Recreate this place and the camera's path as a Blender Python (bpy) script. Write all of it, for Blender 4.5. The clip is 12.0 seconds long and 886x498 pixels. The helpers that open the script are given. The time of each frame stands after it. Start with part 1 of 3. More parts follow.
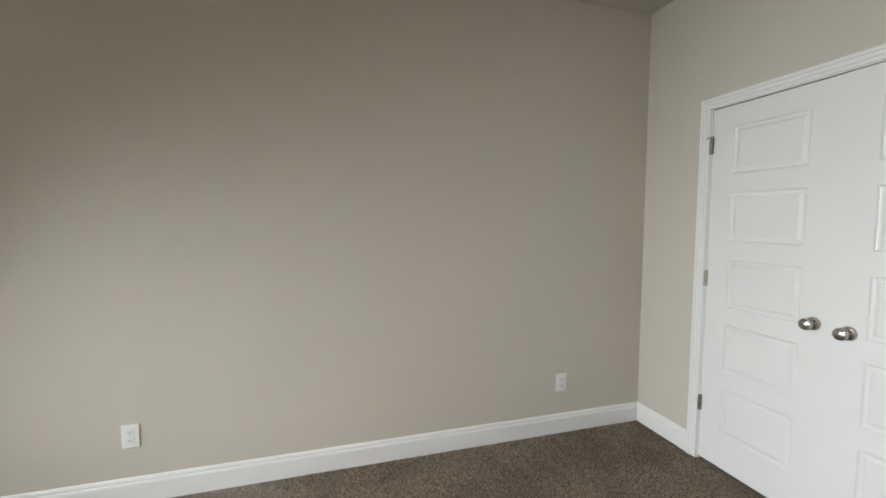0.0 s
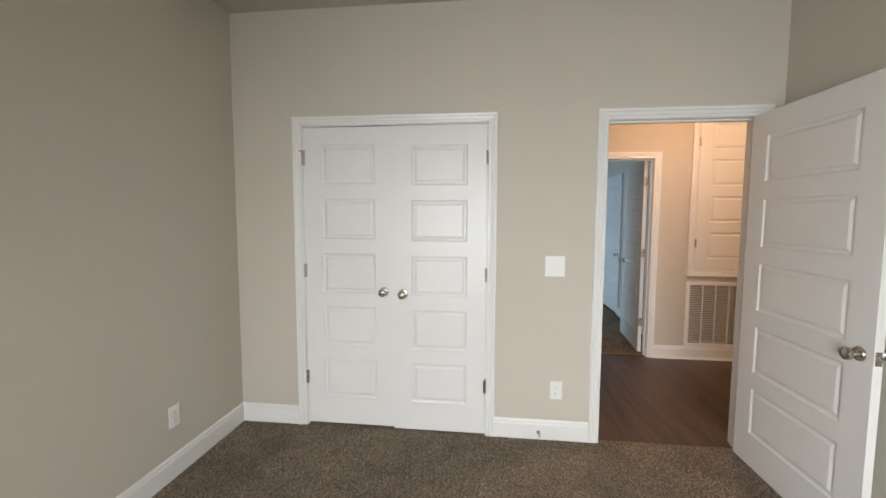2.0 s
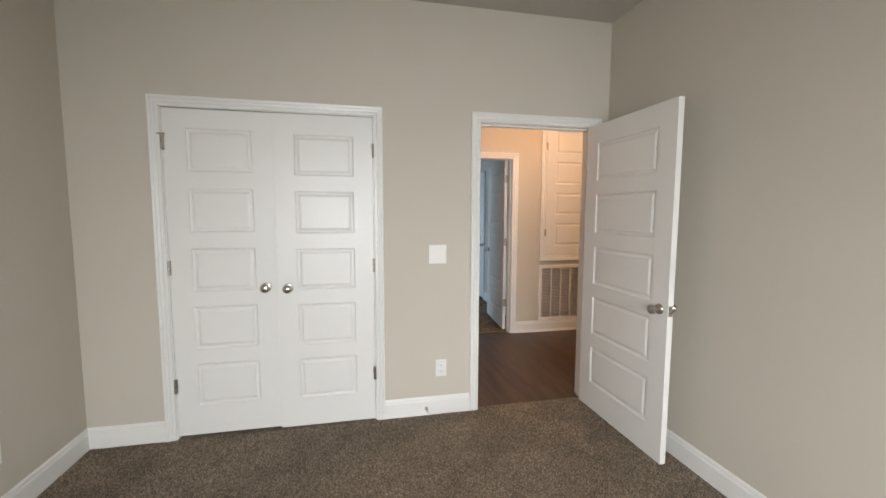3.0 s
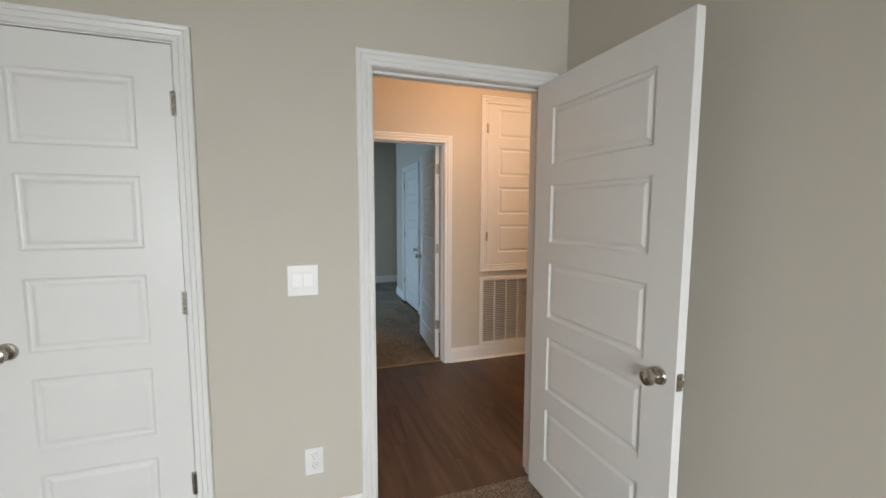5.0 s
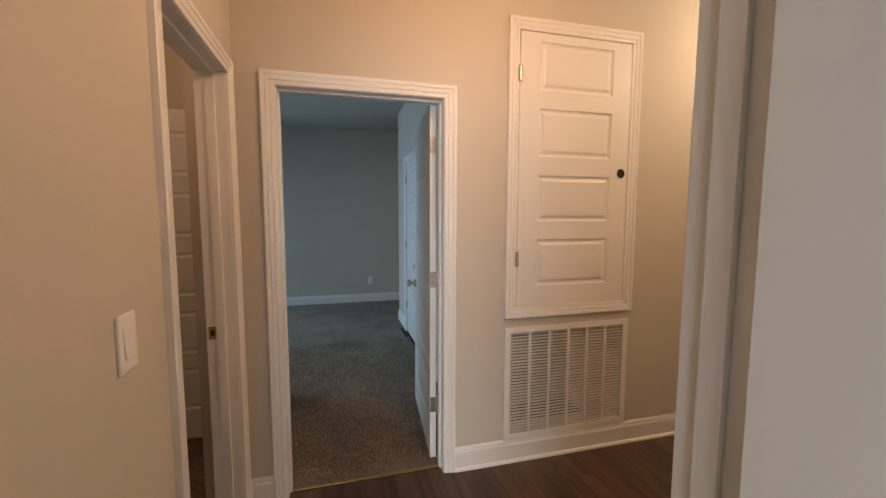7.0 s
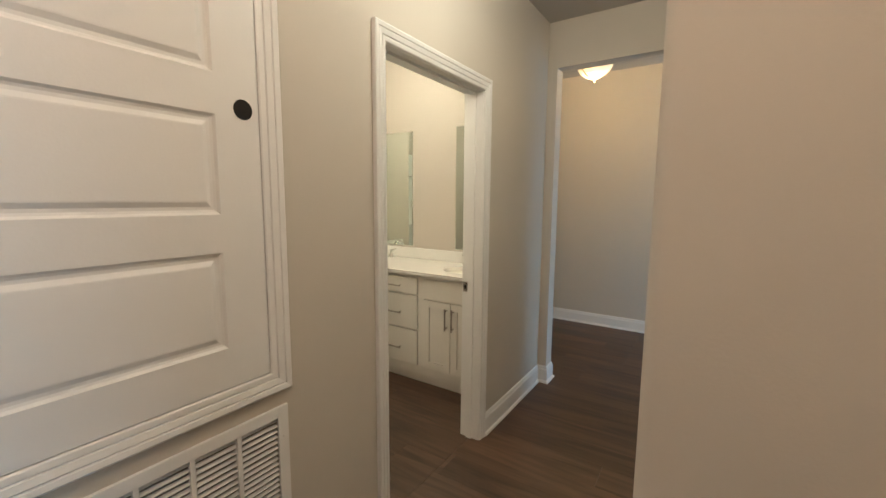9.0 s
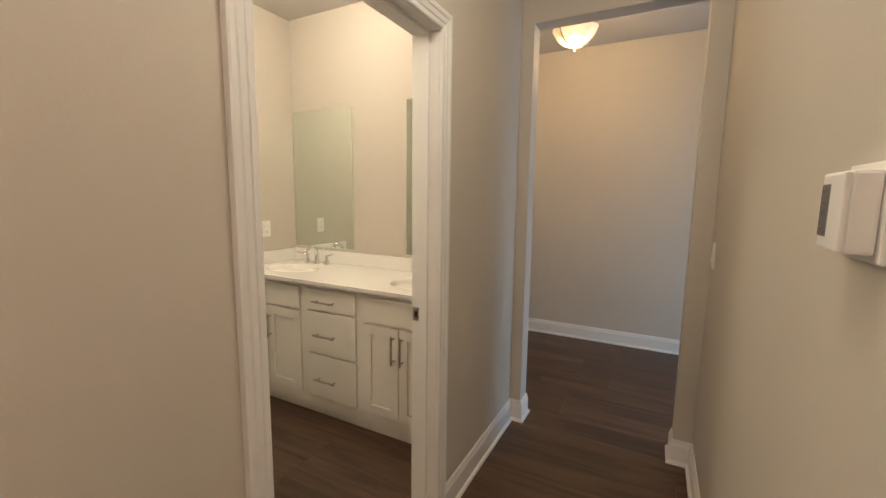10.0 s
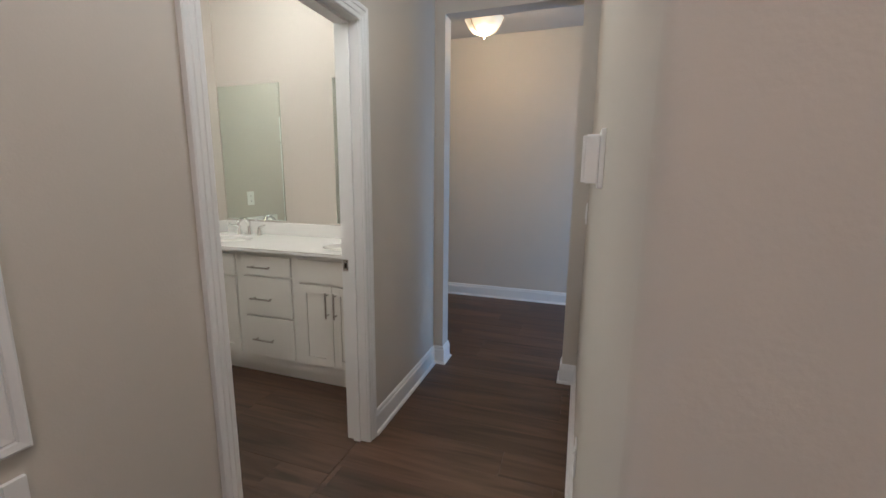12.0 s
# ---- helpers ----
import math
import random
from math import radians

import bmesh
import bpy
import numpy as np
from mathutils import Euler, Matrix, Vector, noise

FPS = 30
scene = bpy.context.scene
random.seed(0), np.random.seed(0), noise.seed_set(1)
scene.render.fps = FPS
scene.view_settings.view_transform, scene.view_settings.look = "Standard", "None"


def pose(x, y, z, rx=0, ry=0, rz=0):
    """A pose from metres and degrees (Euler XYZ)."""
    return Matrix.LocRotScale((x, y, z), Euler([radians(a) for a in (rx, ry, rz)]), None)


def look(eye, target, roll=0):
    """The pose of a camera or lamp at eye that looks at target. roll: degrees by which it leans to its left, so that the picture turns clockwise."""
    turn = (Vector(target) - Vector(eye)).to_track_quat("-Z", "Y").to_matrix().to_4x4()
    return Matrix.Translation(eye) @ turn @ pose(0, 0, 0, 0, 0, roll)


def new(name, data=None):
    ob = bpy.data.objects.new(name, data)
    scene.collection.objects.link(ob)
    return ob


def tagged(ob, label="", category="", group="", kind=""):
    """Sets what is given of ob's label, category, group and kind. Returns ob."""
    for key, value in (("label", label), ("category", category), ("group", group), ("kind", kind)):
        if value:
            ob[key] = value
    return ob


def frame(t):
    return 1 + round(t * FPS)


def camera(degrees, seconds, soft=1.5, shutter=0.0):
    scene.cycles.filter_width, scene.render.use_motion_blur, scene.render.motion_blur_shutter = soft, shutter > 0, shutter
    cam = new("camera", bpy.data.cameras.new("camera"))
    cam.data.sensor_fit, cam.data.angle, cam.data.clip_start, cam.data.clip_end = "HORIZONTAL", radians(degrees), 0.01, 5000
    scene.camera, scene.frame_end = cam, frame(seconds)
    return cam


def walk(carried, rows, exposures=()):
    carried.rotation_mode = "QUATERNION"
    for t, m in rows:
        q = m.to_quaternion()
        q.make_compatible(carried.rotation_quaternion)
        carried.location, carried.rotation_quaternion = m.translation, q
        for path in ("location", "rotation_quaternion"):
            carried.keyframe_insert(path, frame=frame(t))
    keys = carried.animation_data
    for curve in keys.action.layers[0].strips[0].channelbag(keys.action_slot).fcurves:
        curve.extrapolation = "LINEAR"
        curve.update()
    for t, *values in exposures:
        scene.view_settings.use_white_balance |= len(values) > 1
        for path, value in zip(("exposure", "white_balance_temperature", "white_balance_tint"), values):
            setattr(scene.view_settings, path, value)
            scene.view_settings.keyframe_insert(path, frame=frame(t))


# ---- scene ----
cam = camera(95.2, 12.0)
PATH = [
    (0, (2.297, -2.119, 1.416), (0.382, -1.558, 1.277), 0.1),
    (0.5, (2.118, -2.359, 1.444), (0.483, -1.217, 1.284), 0.3),
    (1, (2.017, -2.535, 1.430), (0.813, -0.946, 1.275), 0.6),
    (1.5, (1.876, -2.585, 1.457), (1.16, -0.725, 1.295), 0.3),
    (2, (1.728, -2.61, 1.454), (1.502, -0.629, 1.296), 0.2),
    (2.5, (1.605, -2.693, 1.445), (1.789, -0.708, 1.279), 0.2),
    (3, (1.597, -2.718, 1.43), (2.016, -0.771, 1.251), 0.2),
    (3.5, (1.698, -2.616, 1.431), (2.244, -0.701, 1.247), 0.2),
    (3.7, (1.763, -2.546, 1.428), (2.341, -0.639, 1.255), 0.2),
    (5.3, (2.253, -1.558, 1.438), (2.898, 0.326, 1.249), 0.2),
    (5.5, (2.321, -1.405, 1.426), (2.945, 0.486, 1.234), 0.2),
    (6, (2.49, -1.066, 1.444), (3.059, 0.841, 1.249), 0.1),
    (6.5, (2.643, -0.686, 1.461), (3.141, 1.241, 1.27), 0.2),
    (6.7, (2.705, -0.545, 1.463), (3.177, 1.388, 1.28), 0.1),
    (8.3, (3.377, 0.381, 1.469), (4.742, 1.826, 1.247), 0.3),
    (8.5, (3.48, 0.461, 1.449), (4.981, 1.765, 1.231), 0.1),
    (9, (3.815, 0.648, 1.452), (5.47, 1.745, 1.21), 0.4),
    (9.5, (4.132, 0.817, 1.43), (5.849, 1.809, 1.171), 0.4),
    (10, (4.451, 0.976, 1.425), (6.206, 1.9, 1.171), 0.7),
    (10.5, (4.704, 1.085, 1.414), (6.491, 1.949, 1.163), 0.8),
    (11, (4.681, 1.038, 1.409), (6.504, 1.825, 1.166), 0.8),
    (11.5, (4.449, 0.949, 1.386), (6.295, 1.664, 1.102), 0.6),
    (12, (4.164, 0.766, 1.367), (6.031, 1.394, 1.022), 0.5),
]
EXPOSURES = [
    (0.0, 0.16, 6750, 12), (1.2, 0.06, 6900, 13), (2.5, 0.02, 7100, 15), (3.7, 0.02, 7100, 15), (5.5, -0.10, 6800, 12), (6.6, -0.10, 7200, 16),
    (8.3, 0.12, 5000, -2), (9.0, 0.14, 5000, -4), (9.6, 0.18, 5250, 0), (10.5, 0.10, 5200, 3), (12.0, 0.04, 4250, 2),
]
walk(cam, [(t, look(eye, target, roll)) for t, eye, target, roll in PATH], EXPOSURES)

# ---- light ----
world = bpy.data.worlds.new("sky")
scene.world = world
world.use_nodes = True
wn = world.node_tree.nodes
sky = wn.new("ShaderNodeTexSky")
sky.sky_type, sky.sun_disc = "NISHITA", False
sky.sun_elevation, sky.sun_rotation = radians(38), radians(60)
world.node_tree.links.new(sky.outputs[0], wn["Background"].inputs[0])
wn["Background"].inputs[1].default_value = 0.1


def lamp(name, kind, m, power, colour, size=0.1, size_y=None):
    data = bpy.data.lights.new(name, kind)
    data.energy, data.color = power, colour
    if kind == "AREA":
        data.shape, data.size, data.size_y = "RECTANGLE", size, size_y or size
    elif kind == "POINT":
        data.shadow_soft_size = size
    elif kind == "SUN":
        data.angle = radians(size)
    ob = new(name, data)
    ob.matrix_world = m
    return ob


DAY, WARM, BATHWARM = (0.84, 0.94, 1.0), (1.0, 0.62, 0.38), (1.0, 0.73, 0.45)
lamp("sun", "SUN", look((0, 0, 30), (-14, 12, 0)), 2.5, (1.0, 0.95, 0.88), 0.5)
w1 = lamp("window_daylight", "AREA", look((1.60, -4.57, 1.40), (2.72, 0, -1.00)), 78, DAY, 2.2, 1.5)
w1.data.spread = radians(122)
w2 = lamp("window_daylight", "AREA", look((-0.52, 5.3, 1.45), (3.0, 3.4, 0.0)), 50, (0.44, 0.72, 1.0), 1.6, 1.4)
w2.data.spread = radians(130)
lamp("window_daylight", "AREA", look((7.85, -1.46, 1.0), (7.85, 3, 0.2)), 24, (0.72, 0.85, 1.0), 1.1, 1.9)
lamp("hall_bulb", "POINT", pose(3.55, 0.76, 2.50), 27, WARM, 0.07)
lamp("foyer_light", "POINT", pose(7.55, 1.575, 2.65), 25, (1.0, 0.63, 0.29), 0.05)
# Added point under the bowl; stands in for light passing through its glass.
lamp("foyer_light", "POINT", pose(7.55, 1.575, 2.425), 19, (1.0, 0.54, 0.20), 0.08)
lamp("corridor_bulb", "POINT", pose(5.25, 1.15, 2.54), 19, (1.0, 0.76, 0.52), 0.12)
# Unseen warm lamp, added to brighten the door in the side room.
lamp("side_room_fill", "POINT", pose(1.75, 1.4, 2.5), 7, WARM, 0.08)
lamp("bath_bulb", "POINT", pose(5.55, 2.75, 2.42), 41, BATHWARM, 0.20)
lamp("bath_bulb", "POINT", pose(6.24, 2.72, 2.60), 9, BATHWARM, 0.08)


# ---- materials ----
def material(name, colour, rough=0.5, metal=0.0, vary=0.06, scale=6.0, grain=0.0, grain_scale=200.0, second=None, coat=0.0):
    m = bpy.data.materials.new(name)
    m.use_nodes = True
    nt = m.node_tree
    n, l = nt.nodes, nt.links
    b = n["Principled BSDF"]
    b.inputs["Roughness"].default_value, b.inputs["Metallic"].default_value = rough, metal
    b.inputs["Coat Weight"].default_value = coat
    tc = n.new("ShaderNodeTexCoord")
    geo = n.new("ShaderNodeNewGeometry")
    big, fine = n.new("ShaderNodeTexNoise"), n.new("ShaderNodeTexNoise")
    big.inputs["Scale"].default_value, big.inputs["Detail"].default_value = scale, 4
    fine.inputs["Scale"].default_value, fine.inputs["Detail"].default_value = grain_scale, 3
    for t in (big, fine):
        l.new(geo.outputs["Position"], t.inputs["Vector"])
    ramp = n.new("ShaderNodeMix")
    ramp.data_type = "RGBA"
    other = second or tuple(c * (1 - 2 * vary) for c in colour)
    ramp.inputs[6].default_value, ramp.inputs[7].default_value = (*other, 1), (*colour, 1)
    l.new(big.outputs["Fac"], ramp.inputs[0])
    l.new(ramp.outputs[2], b.inputs["Base Color"])
    rr = n.new("ShaderNodeMapRange")
    rr.inputs[3].default_value, rr.inputs[4].default_value = max(0, rough - 0.06), min(1, rough + 0.06)
    l.new(fine.outputs["Fac"], rr.inputs[0])
    l.new(rr.outputs[0], b.inputs["Roughness"])
    if grain:
        bump = n.new("ShaderNodeBump")
        bump.inputs["Strength"].default_value, bump.inputs["Distance"].default_value = grain, 0.004
        l.new(fine.outputs["Fac"], bump.inputs["Height"])
        l.new(bump.outputs[0], b.inputs["Normal"])
    return m


WALL = material("greige_paint", (0.58, 0.535, 0.462), 0.75, vary=0.03, scale=1.5, grain=0.10, grain_scale=160)
BATHWALL = material("cream_greige_paint", (0.55, 0.50, 0.44), 0.7, vary=0.03, scale=1.5, grain=0.10, grain_scale=160)
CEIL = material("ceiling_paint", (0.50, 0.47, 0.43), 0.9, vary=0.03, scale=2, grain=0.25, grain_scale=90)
TRIM = material("white_trim_paint", (0.80, 0.79, 0.77), 0.32, vary=0.02, scale=3, grain=0.03, grain_scale=120)
DOOR = material("white_door_paint", (0.78, 0.77, 0.75), 0.36, vary=0.02, scale=4, grain=0.05, grain_scale=150)
CABINET = material("cream_cabinet_paint", (0.76, 0.73, 0.67), 0.38, vary=0.04, scale=5, grain=0.03, grain_scale=120)
COUNTER = material("cultured_marble", (0.84, 0.82, 0.79), 0.18, vary=0.04, scale=9)
NICKEL = material("satin_nickel", (0.50, 0.46, 0.41), 0.28, 1.0, vary=0.05, scale=20)
CHROME = material("chrome", (0.85, 0.85, 0.86), 0.06, 1.0, vary=0.01)
BRASS = material("old_brass", (0.55, 0.38, 0.16), 0.3, 1.0, vary=0.1, scale=30)
PLASTIC = material("white_plastic", (0.82, 0.81, 0.79), 0.35, vary=0.01)
DARKPLASTIC = material("grey_display", (0.10, 0.10, 0.10), 0.25, vary=0.05)
BLACK = material("dark_cavity", (0.012, 0.010, 0.009), 0.9, vary=0.1)
SUBFLOOR = material("subfloor", (0.06, 0.045, 0.035), 0.9)
PLENUM = material("plenum_lining", (0.34, 0.335, 0.33), 0.9)
GREYSLOT = material("slot", (0.05, 0.05, 0.05), 0.6)
RUBBER = material("white_rubber", (0.7, 0.7, 0.68), 0.7)
LAWN = material("lawn", (0.08, 0.11, 0.04), 0.9, vary=0.2, scale=3)
SURROUND = material("white_acrylic", (0.82, 0.83, 0.82), 0.2, vary=0.01)


def carpet_material():
    """Cut pile: fine tufts, clumps and broad brushed patches."""
    m = material("brown_carpet", (0.255, 0.198, 0.147), 0.95, scale=4, second=(0.18, 0.140, 0.105), grain=0.0)
    n, l = m.node_tree.nodes, m.node_tree.links
    b = n["Principled BSDF"]
    geo = n.new("ShaderNodeNewGeometry")
    last = b.inputs["Base Color"].links[0].from_socket
    heights = []
    for scale, lo, hi, a, z in ((170, 0.35, 0.65, 0.45, 1.5), (48, 0.35, 0.68, 0.72, 1.25), (2.6, 0.42, 0.56, 0.85, 1.15)):
        v = n.new("ShaderNodeTexNoise")
        v.inputs["Scale"].default_value, v.inputs["Detail"].default_value = scale, 3
        v.inputs["Distortion"].default_value = 0.6
        l.new(geo.outputs["Position"], v.inputs["Vector"])
        mr = n.new("ShaderNodeMapRange")
        for k, value in zip((1, 2, 3, 4), (lo, hi, a, z)):
            mr.inputs[k].default_value = value
        l.new(v.outputs["Fac"], mr.inputs[0])
        mx = n.new("ShaderNodeMix")
        mx.data_type, mx.blend_type = "RGBA", "MULTIPLY"
        mx.inputs[0].default_value = 1.0
        l.new(last, mx.inputs[6])
        l.new(mr.outputs[0], mx.inputs[7])
        last = mx.outputs[2]
        heights.append(v.outputs["Fac"])
    l.new(last, b.inputs["Base Color"])
    add = n.new("ShaderNodeMath")
    l.new(heights[0], add.inputs[0])
    l.new(heights[1], add.inputs[1])
    bump = n.new("ShaderNodeBump")
    bump.inputs["Strength"].default_value, bump.inputs["Distance"].default_value = 0.9, 0.012
    l.new(add.outputs[0], bump.inputs["Height"])
    l.new(bump.outputs[0], b.inputs["Normal"])
    b.inputs["Sheen Weight"].default_value = 0.15
    return m


CARPET = carpet_material()


def pile_material():
    """Yarn in mixed browns, one shade for each tuft."""
    m = bpy.data.materials.new("carpet_yarn")
    m.use_nodes = True
    n, l = m.node_tree.nodes, m.node_tree.links
    b = n["Principled BSDF"]
    geo, cr = n.new("ShaderNodeNewGeometry"), n.new("ShaderNodeValToRGB")
    cr.color_ramp.elements[0].color = (0.110, 0.080, 0.055, 1)
    cr.color_ramp.elements[1].color = (0.47, 0.375, 0.275, 1)
    e = cr.color_ramp.elements.new(0.6)
    e.color = (0.265, 0.202, 0.142, 1)
    l.new(geo.outputs["Random Per Island"], cr.inputs[0])
    nz, mr, mx = n.new("ShaderNodeTexNoise"), n.new("ShaderNodeMapRange"), n.new("ShaderNodeMix")
    nz.inputs["Scale"].default_value, nz.inputs["Detail"].default_value, nz.inputs["Distortion"].default_value = 3.0, 4, 0.8
    l.new(geo.outputs["Position"], nz.inputs["Vector"])
    mr.inputs[1].default_value, mr.inputs[2].default_value, mr.inputs[3].default_value, mr.inputs[4].default_value = 0.40, 0.60, 0.82, 1.18
    l.new(nz.outputs["Fac"], mr.inputs[0])
    mx.data_type, mx.blend_type = "RGBA", "MULTIPLY"
    mx.inputs[0].default_value = 1.0
    l.new(cr.outputs[0], mx.inputs[6])
    l.new(mr.outputs[0], mx.inputs[7])
    l.new(mx.outputs[2], b.inputs["Base Color"])
    b.inputs["Roughness"].default_value = 0.9
    return m


PILE = pile_material()


def plank_material():
    m = bpy.data.materials.new("walnut_vinyl_plank")
    m.use_nodes = True
    n, l = m.node_tree.nodes, m.node_tree.links
    b = n["Principled BSDF"]
    tc, mp, info = n.new("ShaderNodeTexCoord"), n.new("ShaderNodeMapping"), n.new("ShaderNodeObjectInfo")
    mp.inputs["Scale"].default_value = (13, 1.1, 10)
    add = n.new("ShaderNodeVectorMath")
    add.operation = "ADD"
    mul = n.new("ShaderNodeMath")
    mul.operation = "MULTIPLY"
    mul.inputs[1].default_value = 90
    l.new(info.outputs["Random"], mul.inputs[0])
    l.new(tc.outputs["Object"], mp.inputs["Vector"])
    l.new(mp.outputs[0], add.inputs[0])
    l.new(mul.outputs[0], add.inputs[1])
    g = n.new("ShaderNodeTexNoise")
    g.inputs["Scale"].default_value, g.inputs["Detail"].default_value, g.inputs["Distortion"].default_value = 1.0, 7, 1.2
    l.new(add.outputs[0], g.inputs["Vector"])
    cr = n.new("ShaderNodeValToRGB")
    cr.color_ramp.elements[0].position, cr.color_ramp.elements[0].color = 0.30, (0.032, 0.018, 0.0115, 1)
    cr.color_ramp.elements[1].position, cr.color_ramp.elements[1].color = 0.72, (0.130, 0.074, 0.046, 1)
    l.new(g.outputs["Fac"], cr.inputs[0])
    hsv = n.new("ShaderNodeHueSaturation")
    mr = n.new("ShaderNodeMapRange")
    mr.inputs[3].default_value, mr.inputs[4].default_value = 0.82, 1.18
    l.new(info.outputs["Random"], mr.inputs[0])
    l.new(mr.outputs[0], hsv.inputs["Value"])
    l.new(cr.outputs[0], hsv.inputs["Color"])
    l.new(hsv.outputs[0], b.inputs["Base Color"])
    rr = n.new("ShaderNodeMapRange")
    rr.inputs[3].default_value, rr.inputs[4].default_value = 0.30, 0.48
    l.new(g.outputs["Fac"], rr.inputs[0])
    l.new(rr.outputs[0], b.inputs["Roughness"])
    bump = n.new("ShaderNodeBump")
    bump.inputs["Strength"].default_value, bump.inputs["Distance"].default_value = 0.15, 0.002
    l.new(g.outputs["Fac"], bump.inputs["Height"])
    l.new(bump.outputs[0], b.inputs["Normal"])
    return m


PLANK = plank_material()


def glow_material(name, colour, strength):
    m = bpy.data.materials.new(name)
    m.use_nodes = True
    n, l = m.node_tree.nodes, m.node_tree.links
    b = n["Principled BSDF"]
    b.inputs["Base Color"].default_value = (0.85, 0.78, 0.66, 1)
    b.inputs["Roughness"].default_value = 0.35
    geo, nz, mr = n.new("ShaderNodeNewGeometry"), n.new("ShaderNodeTexNoise"), n.new("ShaderNodeMapRange")
    nz.inputs["Scale"].default_value = 14
    l.new(geo.outputs["Position"], nz.inputs["Vector"])
    mr.inputs[1].default_value, mr.inputs[2].default_value = 0.3, 0.7
    mr.inputs[3].default_value, mr.inputs[4].default_value = strength * 0.6, strength * 1.4
    l.new(nz.outputs["Fac"], mr.inputs[0])
    l.new(mr.outputs[0], b.inputs["Emission Strength"])
    b.inputs["Emission Color"].default_value = (*colour, 1)
    return m


GLOW = glow_material("lit_alabaster_glass", (1.0, 0.62, 0.27), 0.75)
MIRROR = bpy.data.materials.new("mirror_glass")
MIRROR.use_nodes = True
mb = MIRROR.node_tree.nodes["Principled BSDF"]
mb.inputs["Base Color"].default_value, mb.inputs["Metallic"].default_value, mb.inputs["Roughness"].default_value = (0.80, 0.86, 0.80, 1), 1.0, 0.02
GLASS = bpy.data.materials.new("window_glass")
GLASS.use_nodes = True
gb = GLASS.node_tree.nodes["Principled BSDF"]
gb.inputs["Transmission Weight"].default_value, gb.inputs["Roughness"].default_value, gb.inputs["IOR"].default_value = 1.0, 0.0, 1.05


# ---- mesh helpers ----
def part(name, bm, mat, parent=None, label="", m=None, smooth=False):
    me = bpy.data.meshes.new(name)
    bmesh.ops.recalc_face_normals(bm, faces=bm.faces)
    bm.to_mesh(me)
    bm.free()
    if smooth:
        for p in me.polygons:
            p.use_smooth = True
        me.set_sharp_from_angle(angle=radians(35))
    me.materials.append(mat)
    ob = new(name, me)
    if parent:
        ob.parent = parent
    if m is not None:
        ob.matrix_basis = m
    if label:
        ob["label"] = label
    return ob


def thing(name, label, category, m=None, group="", kind=""):
    ob = new(name)
    ob.empty_display_size = 0.1
    if m is not None:
        ob.matrix_basis = m
    return tagged(ob, label, category, group, kind)


def add_box(bm, x0, x1, y0, y1, z0, z1, bevel=0.0):
    vs = [bm.verts.new((x, y, z)) for x in (x0, x1) for y in (y0, y1) for z in (z0, z1)]
    fs = [bm.faces.new([vs[i] for i in f]) for f in ((0, 1, 3, 2), (4, 6, 7, 5), (0, 4, 5, 1), (2, 3, 7, 6), (0, 2, 6, 4), (1, 5, 7, 3))]
    if bevel:
        es = {e for f in fs for e in f.edges}
        bmesh.ops.bevel(bm, geom=list(es), offset=bevel, segments=2, affect="EDGES", profile=0.6)
    return bm


def boxes(*bs, bevel=0.0):
    bm = bmesh.new()
    for b in bs:
        add_box(bm, *b, bevel=bevel)
    return bm


def sweep(profile, stations):
    """Skin a closed profile through stations; each station maps (u, v) to a point."""
    bm = bmesh.new()
    rings = [[bm.verts.new(st(u, v)) for u, v in profile] for st in stations]
    k = len(profile)
    for a, b in zip(rings, rings[1:]):
        for i in range(k):
            bm.faces.new((a[i], a[(i + 1) % k], b[(i + 1) % k], b[i]))
    bm.faces.new(rings[0])
    bm.faces.new(list(reversed(rings[-1])))
    return bm


def lathe(profile, n=28, axis="z"):
    """Spin (radius, height) pairs about an axis."""
    bm = bmesh.new()
    rings = []
    for r, h in profile:
        ring = []
        for i in range(n):
            a = 2 * math.pi * i / n
            c, s = r * math.cos(a), r * math.sin(a)
            ring.append(bm.verts.new({"z": (c, s, h), "y": (c, h, s), "x": (h, c, s)}[axis]))
        rings.append(ring)
    for a, b in zip(rings, rings[1:]):
        for i in range(n):
            bm.faces.new((a[i], a[(i + 1) % n], b[(i + 1) % n], b[i]))
    for ring in (rings[0], rings[-1]):
        if (ring[0].co - ring[n // 2].co).length > 1e-4:
            bm.faces.new(ring)
    return bm


def tube(points, r, n=10, radii=None):
    bm = bmesh.new()
    pts = [Vector(p) for p in points]
    rings = []
    for i, p in enumerate(pts):
        d = (pts[min(i + 1, len(pts) - 1)] - pts[max(i - 1, 0)]).normalized()
        ref = Vector((0, 0, 1)) if abs(d.z) < 0.9 else Vector((1, 0, 0))
        a = d.cross(ref).normalized()
        b = d.cross(a)
        rr = radii[i] if radii else r
        rings.append([bm.verts.new(p + rr * (math.cos(2 * math.pi * k / n) * a + math.sin(2 * math.pi * k / n) * b)) for k in range(n)])
    for a, b in zip(rings, rings[1:]):
        for i in range(n):
            bm.faces.new((a[i], a[(i + 1) % n], b[(i + 1) % n], b[i]))
    bm.faces.new(rings[0])
    bm.faces.new(list(reversed(rings[-1])))
    return bm


def structure(name, bm, mat, label, category):
    return tagged(part(name, bm, mat), label, category, kind="structure")


# ---- walls, floors, ceilings ----
H1, HH, HF, HB, H2 = 2.79, 2.74, 2.86, 2.74, 2.73
YH = 1.74
XL = 2.38


